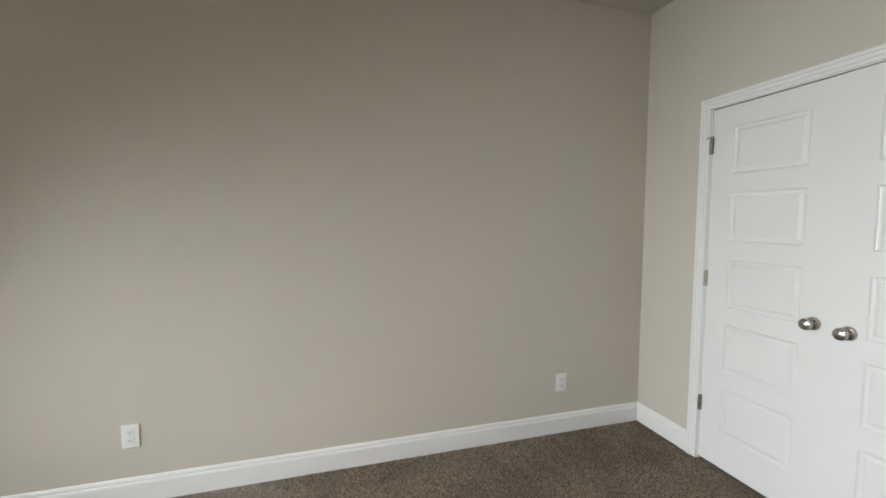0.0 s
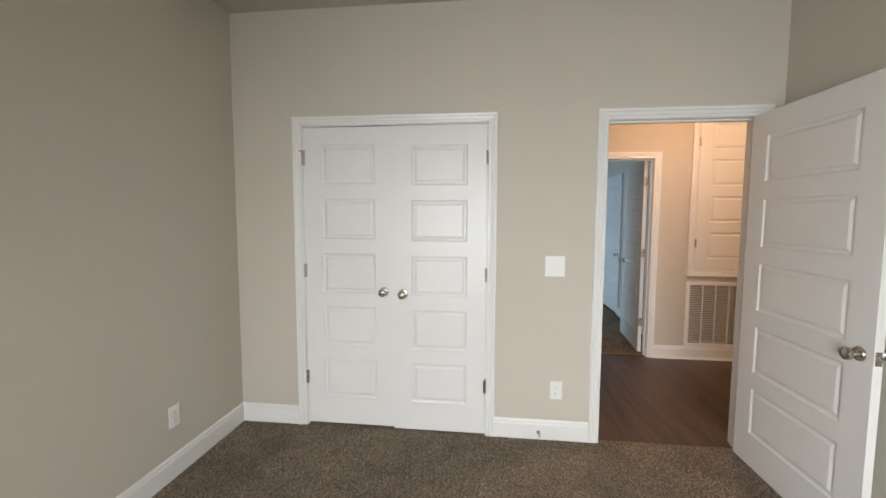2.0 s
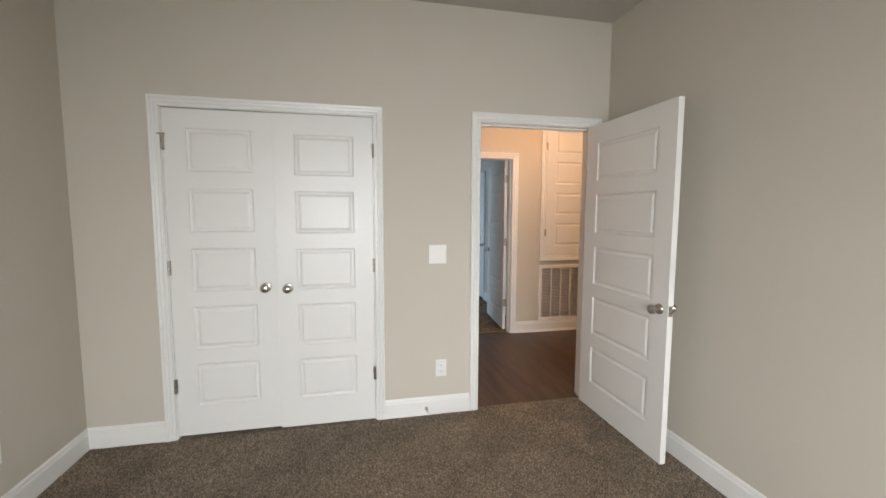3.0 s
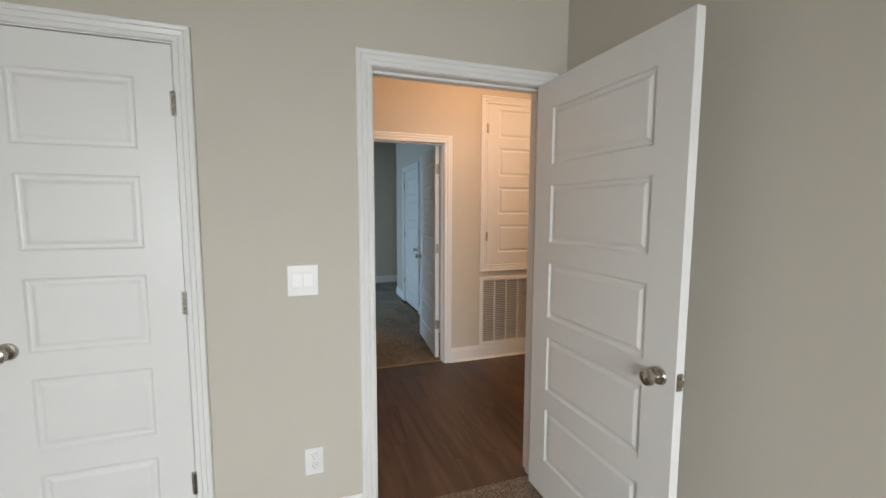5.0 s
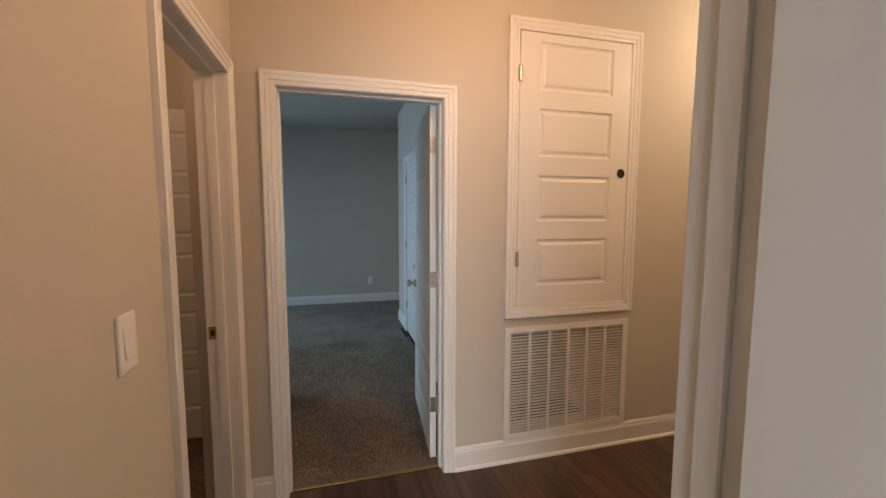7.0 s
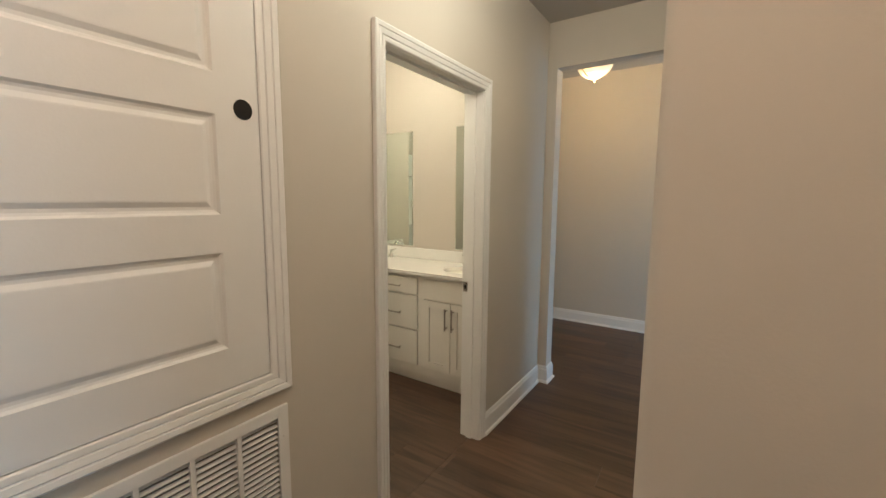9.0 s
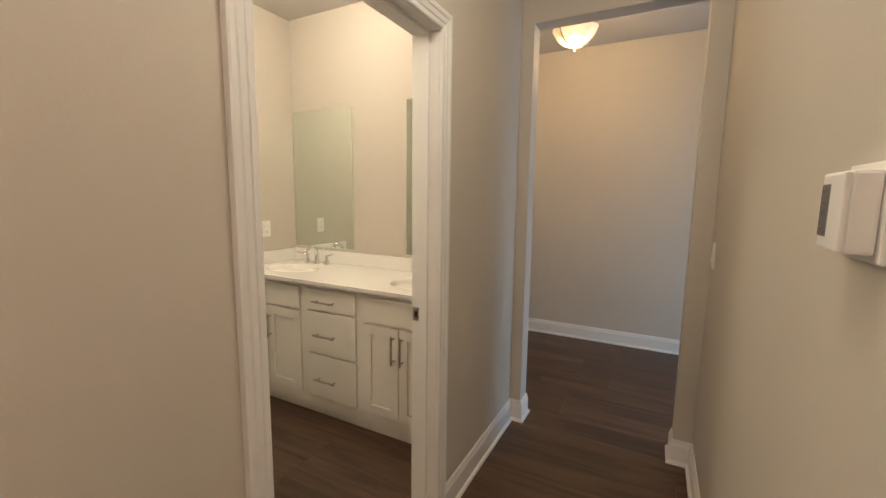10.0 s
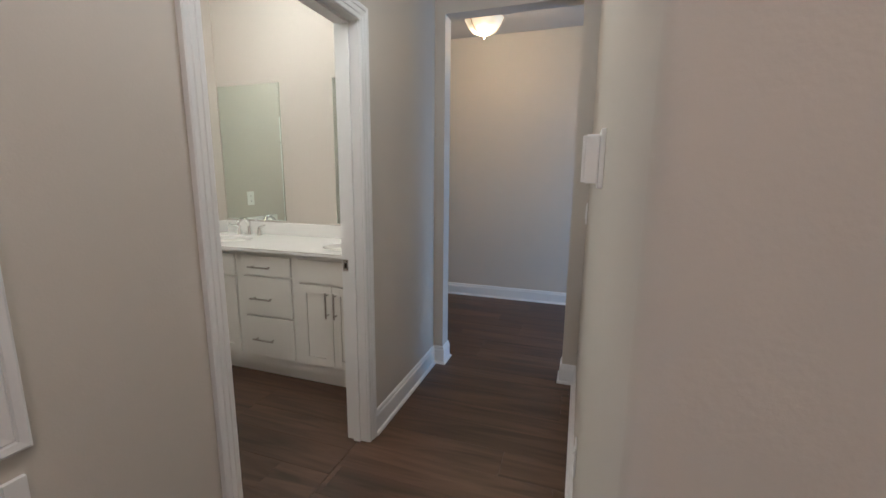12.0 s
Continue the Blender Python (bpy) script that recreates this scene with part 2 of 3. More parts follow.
def wall_x(y0, y1, x0, x1, h, holes):
    """Boxes of a wall that runs along x, with holes (x0, x1, z0, z1) sorted by x."""
    out, at = [], x0
    for a, b, za, zb in holes:
        if a > at:
            out.append((at, a, y0, y1, 0, h))
        if za > 0:
            out.append((a, b, y0, y1, 0, za))
        out.append((a, b, y0, y1, zb, h))
        at = b
    out.append((at, x1, y0, y1, 0, h))
    return out


def wall_y(x0, x1, y0, y1, h, holes):
    return [(c, d, a, b, e, f) for a, b, c, d, e, f in wall_x(x0, x1, y0, y1, h, holes)]


def wall_slab(y0, y1, x0, x1, h, holes, along="x"):
    """One solid wall along x (or y) with openings (a, b, bottom, top) through it."""
    xs = sorted({x0, x1, *(v for q in holes for v in q[:2])})
    zs = sorted({0, h, *(v for q in holes for v in q[2:])})
    solid = {(i, k) for i in range(len(xs) - 1) for k in range(len(zs) - 1)
             if not any(a <= xs[i] < b and c <= zs[k] < d for a, b, c, d in holes)}
    bm, made = bmesh.new(), {}

    def vert(i, k, s):
        if (i, k, s) not in made:
            u, v = xs[i], (y0, y1)[s]
            made[i, k, s] = bm.verts.new((u, v, zs[k]) if along == "x" else (v, u, zs[k]))
        return made[i, k, s]

    for i, k in sorted(solid):
        for s in (0, 1):
            bm.faces.new([vert(a, b, s) for a, b in ((i, k), (i + 1, k), (i + 1, k + 1), (i, k + 1))])
        for (di, dk), (p, q) in {(-1, 0): ((i, k), (i, k + 1)), (1, 0): ((i + 1, k), (i + 1, k + 1)), (0, -1): ((i, k), (i + 1, k)), (0, 1): ((i, k + 1), (i + 1, k + 1))}.items():
            if (i + di, k + dk) not in solid:
                bm.faces.new((vert(*p, 0), vert(*q, 0), vert(*q, 1), vert(*p, 1)))
    return bm


structure("wall_bedroom_west", boxes((-0.12, 0, -4.72, 0.75, 0, H1)), WALL, "plain greige painted bedroom wall with outlets", "wall")
structure("wall_bedroom_north", wall_slab(0, 0.12, 0, 4.588, H1, [(0.468, 1.732, 0, 2.065), (2.425, 3.310, 0, 2.065)]), WALL, "greige painted wall with closet and doorway", "wall")
structure("wall_bedroom_east", boxes((3.42, 3.54, -4.72, 0, 0, H1)), WALL, "greige painted bedroom wall behind the open door", "wall")
structure("wall_bedroom_south", boxes(*wall_x(-4.72, -4.6, 0, 3.42, H1, [(0.50, 2.70, 0.65, 2.15)])), WALL, "greige painted bedroom wall with a window", "wall")
structure("wall_closet", boxes((0, 2.26, 0.63, 0.75, 0, HH)), WALL, "greige painted closet back wall", "wall")
structure("wall_hall_west", wall_slab(2.26, XL, 0.12, YH, HH, [(0.89, 1.62, 0, 2.065)], "y"), WALL, "greige painted hall wall with a doorway", "wall")
structure("wall_hall_north", wall_slab(YH, 1.86, 2.18, 6.86, H1, [(2.54, 3.393, 0, 2.065), (3.78, 4.53, 0.17, 0.775), (3.78, 4.53, 0.895, 2.45), (5.025, 5.875, 0, 2.065)]), WALL, "greige painted hall wall with two doorways and an access panel", "wall")
structure("wall_small_room", boxes((1.08, 1.20, 0.75, 2.59, 0, HH), (1.20, 2.18, 2.47, 2.59, 0, HH), (2.18, 2.30, 1.86, 3.12, 0, H2)), WALL, "greige painted walls of a small side room", "wall")


def corner_wall():
    bm = bmesh.new()
    r = 0.022
    pts = [(6.86, 0.722)] + [(4.468 + r - r * math.sin(a), 0.722 - r + r * math.cos(a)) for a in [math.pi / 2 * i / 8 for i in range(9)]]
    pts += [(4.468, 0.12), (4.588, 0.12), (4.588, 0.602), (6.86, 0.602)]
    lo = [bm.verts.new((x, y, 0)) for x, y in pts]
    hi = [bm.verts.new((x, y, H1)) for x, y in pts]
    k = len(pts)
    for i in range(k):
        bm.faces.new((lo[i], lo[(i + 1) % k], hi[(i + 1) % k], hi[i]))
    bm.faces.new(lo)
    bm.faces.new(hi)
    return bm


cw = structure("wall_corridor_south", corner_wall(), WALL, "greige painted corridor wall with a rounded corner", "wall")
for p in cw.data.polygons:
    p.use_smooth = True
cw.data.set_sharp_from_angle(angle=radians(30))
structure("wall_foyer_west", boxes((6.86, 6.98, -1.5, 0.815, 0, HF), (6.86, 6.98, 1.67, 4.52, 0, HF), (6.86, 6.98, 0.815, 1.67, 2.415, HF)), WALL, "greige painted wall with a cased-free opening", "wall")
structure("wall_foyer_east", boxes((8.68, 8.80, -1.62, 3.62, 0, HF)), WALL, "greige painted far wall lit by the ceiling lamp", "wall")
structure("wall_foyer_north", boxes((6.98, 8.68, 3.5, 3.62, 0, HF)), WALL, "greige painted end wall", "wall")
structure("wall_foyer_south", boxes(*wall_x(-1.62, -1.5, 6.86, 8.68, HF, [(7.25, 8.45, 0.05, 2.1)])), WALL, "greige painted end wall with a glazed opening", "wall")
structure("wall_bath_east", boxes((6.79, 6.86, 1.86, 4.52, 0, HB)), BATHWALL, "cream painted bathroom wall behind the vanity", "wall")
structure("wall_bath_north", boxes((6.08, 6.79, 3.56, 4.40, 0, HB)), BATHWALL, "cream painted bathroom wall beside the vanity", "wall")
structure("wall_bath_alcove", boxes((4.56, 6.79, 4.40, 4.52, 0, HB)), BATHWALL, "cream painted wall behind the shower", "wall")
structure("wall_bath_west", boxes((4.56, 4.68, 1.86, 4.40, 0, HB)), BATHWALL, "cream painted bathroom wall", "wall")
structure("wall_room_east", wall_slab(3.65, 3.77, 1.86, 5.04, H2, [(3.615, 4.470, 0, 2.055)], "y"), WALL, "greige painted wall with a white door", "wall")
structure("wall_room_north", boxes((-0.72, 4.92, 6.23, 6.35, 0, H2)), WALL, "plain greige painted far wall", "wall")
structure("wall_room_south", boxes((-0.60, 1.08, 2.47, 2.59, 0, H2)), WALL, "greige painted wall", "wall")
structure("wall_room_west", boxes(*wall_y(-0.72, -0.60, 2.47, 6.23, H2, [(4.5, 6.1, 0.7, 2.2)])), WALL, "greige painted wall with a window", "wall")
structure("wall_room_nook", boxes((3.77, 4.80, 4.92, 5.04, 0, H2), (4.80, 4.92, 4.92, 6.23, 0, H2), (3.77, 3.89, 3.6, 4.92, 0, H2)), WALL, "greige painted nook walls", "wall")
structure("wall_plenum", boxes((3.77, 4.56, 2.38, 2.46, 0, HH)), PLENUM, "grey lining of the return-air closet", "wall")
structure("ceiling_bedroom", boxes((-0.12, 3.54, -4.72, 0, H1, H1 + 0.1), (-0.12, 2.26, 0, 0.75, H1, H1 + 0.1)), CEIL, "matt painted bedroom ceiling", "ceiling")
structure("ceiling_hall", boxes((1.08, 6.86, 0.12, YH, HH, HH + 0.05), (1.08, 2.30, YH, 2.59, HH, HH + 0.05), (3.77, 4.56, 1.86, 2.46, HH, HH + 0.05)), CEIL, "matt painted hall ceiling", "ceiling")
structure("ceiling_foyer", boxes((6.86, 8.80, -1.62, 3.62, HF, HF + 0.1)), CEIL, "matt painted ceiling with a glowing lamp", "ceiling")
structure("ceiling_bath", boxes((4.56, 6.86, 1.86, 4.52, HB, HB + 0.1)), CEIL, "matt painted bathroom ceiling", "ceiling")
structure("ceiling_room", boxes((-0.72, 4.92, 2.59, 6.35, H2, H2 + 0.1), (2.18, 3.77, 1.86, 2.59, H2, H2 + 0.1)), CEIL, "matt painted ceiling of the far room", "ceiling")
floor = structure("floor", boxes((1.08, 8.80, 0.03, 1.80, -0.10, -0.006), (1.08, 2.30, 1.80, 2.59, -0.10, -0.006), (3.60, 6.98, 1.80, 4.52, -0.10, -0.006), (6.86, 8.80, -1.62, 0.03, -0.10, -0.006), (6.98, 8.80, 1.80, 3.62, -0.10, -0.006)), SUBFLOOR, "dark brown wood-look plank floor", "floor")
structure("floor_carpet", boxes((-0.12, 3.54, -4.72, 0.03, -0.10, 0.004), (0, 2.26, 0.03, 0.63, -0.10, 0.004)), CARPET, "brown cut-pile carpet with vacuum marks", "carpet")
structure("floor_carpet_2", boxes((-0.72, 3.59, 1.80, 6.35, -0.10, 0.004), (3.59, 4.92, 4.60, 6.35, -0.10, 0.004)), CARPET, "brown cut-pile carpet in the far room", "carpet")
structure("trim_threshold", boxes((2.56, 3.373, 1.785, 1.805, 0.0, 0.009), bevel=0.003), BRASS, "thin brass carpet transition strip", "trim")
structure("ground", boxes((-300, 300, -300, 300, -0.4, -0.12)), LAWN, "green lawn outside the windows", "ground")

# ---- trim ----
CASING = [(0.0, 0.0), (0.0, 0.010), (0.004, 0.013), (0.018, 0.014), (0.021, 0.010), (0.024, 0.015), (0.040, 0.018), (0.044, 0.014), (0.047, 0.019), (0.060, 0.021), (0.065, 0.018), (0.065, 0.0)]


def casing(name, to_world, a, b, top, bottom=0.0, closed=False, label="white moulded door casing", wide=1.0):
    """A mitred frame round an opening a..b; to_world(s, z, proud)."""
    st = [lambda u, v: to_world(a - u, bottom, v), lambda u, v: to_world(a - u, top + u, v), lambda u, v: to_world(b + u, top + u, v), lambda u, v: to_world(b + u, bottom, v)]
    if closed:
        st = [lambda u, v: to_world(a - u, bottom - u, v), st[1], st[2], lambda u, v: to_world(b + u, bottom - u, v), lambda u, v: to_world(a - u, bottom - u, v)]
    return structure(name, sweep([(u * wide, v) for u, v in CASING], st), TRIM, label, "door casing" if not closed else "frame")


def jamb_x(name, a, b, y0, y1, top):
    """Jamb boards with a stop strip in an opening a..b that runs along x."""
    ym = (y0 + y1) / 2
    return structure(name, boxes((a - 0.02, a, y0, y1, 0, top + 0.02), (b, b + 0.02, y0, y1, 0, top + 0.02), (a, b, y0, y1, top, top + 0.02),
        (a, a + 0.011, ym - 0.018, ym + 0.018, 0, top), (b - 0.011, b, ym - 0.018, ym + 0.018, 0, top), (a + 0.011, b - 0.011, ym - 0.018, ym + 0.018, top - 0.011, top)), TRIM, "white painted door jamb", "door jamb")


def jamb_y(name, a, b, x0, x1, top):
    xm = (x0 + x1) / 2
    return structure(name, boxes((x0, x1, a - 0.02, a, 0, top + 0.02), (x0, x1, b, b + 0.02, 0, top + 0.02), (x0, x1, a, b, top, top + 0.02),
        (xm - 0.018, xm + 0.018, a, a + 0.011, 0, top), (xm - 0.018, xm + 0.018, b - 0.011, b, 0, top), (xm - 0.018, xm + 0.018, a + 0.011, b - 0.011, top - 0.011, top)), TRIM, "white painted door jamb", "door jamb")


D1A, D1B, D2A, D2B, BA, BB, CA, CB, LA, LB = 2.445, 3.290, 2.56, 3.373, 5.045, 5.855, 0.488, 1.712, 0.91, 1.60
jamb_x("trim_jamb_bedroom", D1A, D1B, 0.0, 0.12, 2.045)
jamb_x("trim_jamb_closet", CA, CB, 0.0, 0.12, 2.045)
jamb_x("trim_jamb_room", D2A, D2B, YH, 1.86, 2.045)
jamb_x("trim_jamb_bath", BA, BB, YH, 1.86, 2.045)
jamb_y("trim_jamb_side", LA, LB, 2.26, XL, 2.045)
casing("trim_casing_bedroom", lambda s, z, v: (s, -v, z), D1A - 0.003, D1B + 0.003, 2.047)
casing("trim_casing_closet", lambda s, z, v: (s, -v, z), CA - 0.006, CB + 0.006, 2.050, wide=0.88)
casing("trim_casing_room", lambda s, z, v: (s, YH - v, z), D2A - 0.003, D2B + 0.003, 2.047)
casing("trim_casing_room_inner", lambda s, z, v: (s, 1.86 + v, z), D2A - 0.003, D2B + 0.003, 2.047)
casing("trim_casing_bath", lambda s, z, v: (s, YH - v, z), BA - 0.003, BB + 0.003, 2.047)
casing("trim_casing_side", lambda s, z, v: (XL + v, s, z), LA - 0.003, LB + 0.003, 2.047)
casing("trim_casing_far_door", lambda s, z, v: (3.65 - v, s, z), 3.635, 4.450, 2.035)
casing("trim_casing_access", lambda s, z, v: (s, YH - v, z), 3.795, 4.508, 2.434, 0.925, closed=True, label="white moulded frame round the access panel")

BASE = [(0, 0), (0.014, 0), (0.014, 0.100), (0.012, 0.108), (0.009, 0.112), (0.009, 0.122), (0.006, 0.130), (0.003, 0.135), (0, 0.135)]
BASE_SHOE = [(0, 0), (0.027, 0), (0.026, 0.008), (0.021, 0.015), (0.014, 0.018)] + BASE[2:]


def baseboard(name, p, q, nrm, shoe=False, m0=0, m1=0):
    """A straight run from p to q; nrm points into the room; m0, m1: mitres (+1 outer corner, -1 inner)."""
    p, q, nv = Vector((*p, 0)), Vector((*q, 0)), Vector((*nrm, 0))
    d = (q - p).normalized()
    prof = BASE_SHOE if shoe else BASE
    return structure(name, sweep(prof, [lambda u, v: p + nv * u - d * u * m0 + Vector((0, 0, v)), lambda u, v: q + nv * u + d * u * m1 + Vector((0, 0, v))]), TRIM, "white moulded baseboard", "baseboard")


RUNS = [
    ((0, -4.6), (0, 0), (1, 0), False, 0, -1), ((0, 0), (CA - 0.063, 0), (0, -1), False, -1, 0), ((CB + 0.063, 0), (D1A - 0.068, 0), (0, -1), False, 0, 0),
    ((D1B + 0.068, 0), (3.42, 0), (0, -1), False, 0, -1), ((3.42, 0), (3.42, -4.6), (-1, 0), False, -1, 0),
    ((XL, 0.12), (XL, LA - 0.068), (1, 0), True, 0, 0), ((XL, LB + 0.068), (XL, YH), (1, 0), True, 0, -1), ((XL, YH), (D2A - 0.068, YH), (0, -1), True, -1, 0),
    ((D2B + 0.068, YH), (BA - 0.068, YH), (0, -1), True, 0, 0), ((BB + 0.068, YH), (6.86, YH), (0, -1), True, 0, -1),
    ((6.86, YH), (6.86, 1.67), (-1, 0), True, -1, 1), ((6.86, 1.67), (6.98, 1.67), (0, -1), True, 1, 1),
    ((6.98, 0.815), (6.86, 0.815), (0, 1), True, 1, 1), ((6.86, 0.815), (6.86, 0.722), (-1, 0), True, 1, -1), ((6.86, 0.722), (4.472, 0.722), (0, 1), True, -1, 1),
    ((4.468, 0.718), (4.468, 0.12), (-1, 0), True, 1, -1), ((4.468, 0.12), (3.328, 0.12), (0, 1), True, -1, 0),
    ((8.68, 3.5), (8.68, -1.5), (-1, 0), True, 0, 0), ((6.08, 3.56), (6.24, 3.56), (0, -1), True, 1, 0), ((6.08, 3.64), (6.08, 3.56), (-1, 0), True, 0, 1),
    ((-0.6, 6.23), (4.8, 6.23), (0, -1), False, 0, 0), ((3.65, 4.520), (3.65, 5.04), (-1, 0), False, 0, 1), ((3.65, 3.565), (3.65, 1.86), (-1, 0), False, 0, 0), ((3.65, 5.04), (4.8, 5.04), (0, 1), False, 1, 0),
]
for run in RUNS:
    baseboard("baseboard", *run)


# ---- doors ----
def panel_bm(x0, x1, z0, z1, y, sgn):
    """A raised panel with its moulded groove, facing sgn along y."""
    bm = bmesh.new()
    rings = []
    for inset, depth in ((0, 0.0), (0.006, 0.007), (0.012, 0.009), (0.020, 0.0085), (0.032, 0.002), (0.036, 0.0015)):
        rings.append([bm.verts.new((x, y - sgn * depth, z)) for x, z in ((x0 + inset, z0 + inset), (x1 - inset, z0 + inset), (x1 - inset, z1 - inset), (x0 + inset, z1 - inset))])
    for a, b in zip(rings, rings[1:]):
        for i in range(4):
            bm.faces.new((a[i], a[(i + 1) % 4], b[(i + 1) % 4], b[i]))
    bm.faces.new(rings[-1])
    return bm


FIVE = [(0.190, 0.458), (0.553, 0.821), (0.916, 1.182), (1.280, 1.548), (1.646, 1.902)]


def leaf_frame(w, h, t, stile, spans):
    """Stiles and rails as one frame with open panel fields, local x from the hinge edge."""
    bs = [(0, stile, -t / 2, t / 2, 0, h), (w - stile, w, -t / 2, t / 2, 0, h)]
    at = 0
    for a, b in spans + [(h, h)]:
        bs.append((stile, w - stile, -t / 2, t / 2, at, a))
        at = b
    return boxes(*bs)


def door_thing(name, label, m, w, h=2.03, t=0.035, stile=0.122, spans=FIVE, hinges=(0.325, 1.065, 1.815), hinge_side=-1, hinge_len=0.09, hinge_mat=None):
    d = thing(name, label, "door", m)
    body = part("door_leaf", leaf_frame(w, h, t, stile, spans), DOOR, d)
    for a, b in spans:
        for s in (-1, 1):
            part("panel", panel_bm(stile, w - stile, a, b, s * t / 2, s), DOOR, d)
    for z in hinges:
        hb = boxes((-0.002, 0.001, -t / 2 + 0.002, t / 2 - 0.002, z - hinge_len / 2, z + hinge_len / 2))
        y = hinge_side * (t / 2 + 0.008)
        for k in range(3):
            zz = z - hinge_len / 2 + hinge_len * k / 3
            r = bmesh.ops.create_cone(hb, cap_ends=True, segments=12, radius1=0.008, radius2=0.008, depth=hinge_len / 3 - 0.0015, matrix=Matrix.Translation((-0.002, y, zz + hinge_len / 6)))
        add_box(hb, -0.013, 0.011, min(y * 0.72, y * 0.85), max(y * 0.72, y * 0.85), z - hinge_len / 2, z + hinge_len / 2)
        part("hinge", hb, hinge_mat or NICKEL, d, "satin nickel butt hinge")
    return d


KNOB = [(0.0, 0.0), (0.031, 0.0), (0.031, 0.003), (0.027, 0.009), (0.014, 0.012), (0.011, 0.020), (0.012, 0.030), (0.019, 0.036), (0.026, 0.044), (0.0275, 0.052), (0.024, 0.060), (0.014, 0.0655), (0.0, 0.067)]


def knob(parent, x, z, y, sgn, mat=None):
    bm = lathe([(r, sgn * h) for r, h in KNOB], 28, "y")
    bmesh.ops.translate(bm, verts=bm.verts, vec=(x, y, z))
    return part("knob", bm, mat or NICKEL, parent, "brushed satin nickel round knob", smooth=True)


# closet pair, closed
cl = door_thing("closet_door", "white five-panel closet door with nickel knob, closed", pose(CA + 0.002, 0.020, 0.024), 0.6095, 2.014)
knob(cl, 0.606 - 0.062, 0.93, -0.0175, -1)
cr = door_thing("closet_door", "white five-panel closet door with nickel knob, closed", pose(CB - 0.002, 0.017, 0.014, 0, 0, 180), 0.6095, 2.026, hinge_side=1)
knob(cr, 0.606 - 0.062, 0.93, 0.0175, 1)
# bracket of the bumper on the upper hinge
bp = thing("hinge_door_stop", "small dark nickel hinge-pin door stop", "door stop", pose(CA + 0.004, -0.012, 1.885))
part("arm", boxes((-0.022, 0.022, -0.010, -0.004, -0.005, 0.005), bevel=0.002), NICKEL, bp)
part("post", boxes((0.0, 0.012, -0.012, -0.002, -0.085, -0.003), bevel=0.002), NICKEL, bp)

# bedroom door, open against the east side
bd = door_thing("bedroom_door", "white five-panel bedroom door, wide open", pose(D1B - 0.0235, -0.012, 0.011, 0, 0, -89.3), 0.838, stile=0.131, hinge_side=1)
knob(bd, 0.838 - 0.062, 0.884, -0.0175, -1)
knob(bd, 0.838 - 0.062, 0.884, 0.0175, 1)
part("latch_plate", boxes((0.8375, 0.8395, -0.0125, 0.0125, 0.853, 0.911), bevel=0.0005), NICKEL, bd, "nickel latch face plate")
part("latch_bolt", boxes((0.839, 0.850, -0.007, 0.007, 0.871, 0.893), bevel=0.002), NICKEL, bd)

# door of the far room, open inwards
d2 = door_thing("room_door", "white five-panel door standing open into the far room", pose(D2B - 0.0255, 1.869, 0.014, 0, 0, 85), 0.808, hinge_side=-1)
knob(d2, 0.808 - 0.062, 0.915, 0.0175, 1)
# door in the far room's east wall, closed
d3 = door_thing("closet_door", "white five-panel closet door with nickel knob, closed", pose(3.672, 4.446, 0.012, 0, 0, -90), 0.808, hinge_side=-1)
knob(d3, 0.808 - 0.062, 0.885, -0.0175, -1)
# door seen through the side doorway
d4 = door_thing("side_room_door", "cream panel door with old brass knob, closed", pose(1.45, 2.448, 0.03), 0.70, hinge_side=-1, hinge_mat=BRASS)
knob(d4, 0.70 - 0.06, 0.90, -0.0175, -1, BRASS)

# access panel and return-air grille in the hall
ACC = [(0.114, 0.379), (0.481, 0.739), (0.843, 1.103), (1.200, 1.456)]
ac = door_thing("access_door", "white four-panel access door with an empty knob hole", pose(3.799, YH + 0.008, 0.928), 0.705, 1.502, 0.035, 0.120, ACC, hinges=(0.27, 1.28), hinge_len=0.085)
hb = lathe([(0.0, -0.0005), (0.026, -0.0005), (0.027, -0.0015), (0.0255, -0.002), (0.0235, -0.0012), (0.0, -0.0012)], 28, "y")
bmesh.ops.translate(hb, verts=hb.verts, vec=(0.660, -0.0175, 0.762))
part("knob_hole", hb, BLACK, ac, "empty round dark knob hole")

gr = thing("return_air_grille", "white metal return-air grille above the baseboard", "vent grille", pose(3.735, YH, 0.135))
GW, GH = 0.825, 0.671
part("grille_frame", boxes((0, 0.035, -0.010, 0, 0, GH), (GW - 0.035, GW, -0.010, 0, 0, GH), (0.035, GW - 0.035, -0.010, 0, 0, 0.035), (0.035, GW - 0.035, -0.010, 0, GH - 0.035, GH), bevel=0.002), TRIM, gr)
for k in range(1, 6):
    x = 0.035 + (GW - 0.07) * k / 6
    part("divider", boxes((x - 0.006, x + 0.006, -0.0085, 0.004, 0.035, GH - 0.035)), TRIM, gr)
sb = bmesh.new()
add_box(sb, 0.035, GW - 0.035, -0.0062, 0.0062, -0.001, 0.001)
first = part("louver", sb, TRIM, gr, m=pose(0, 0.003, 0.045, 22))
for k in range(1, 33):
    lv = new("louver", first.data)
    lv.parent = gr
    lv.matrix_basis = pose(0, 0.003, 0.045 + (GH - 0.09) * k / 32, 22)
for x in (0.018, GW - 0.018):
    for z in (0.10, GH - 0.10):
        s = lathe([(0, -0.0105), (0.004, -0.0105), (0.003, -0.0125), (0, -0.013)], 10, "y")
        bmesh.ops.translate(s, verts=s.verts, vec=(x, 0, z))
        part("screw", s, TRIM, gr)


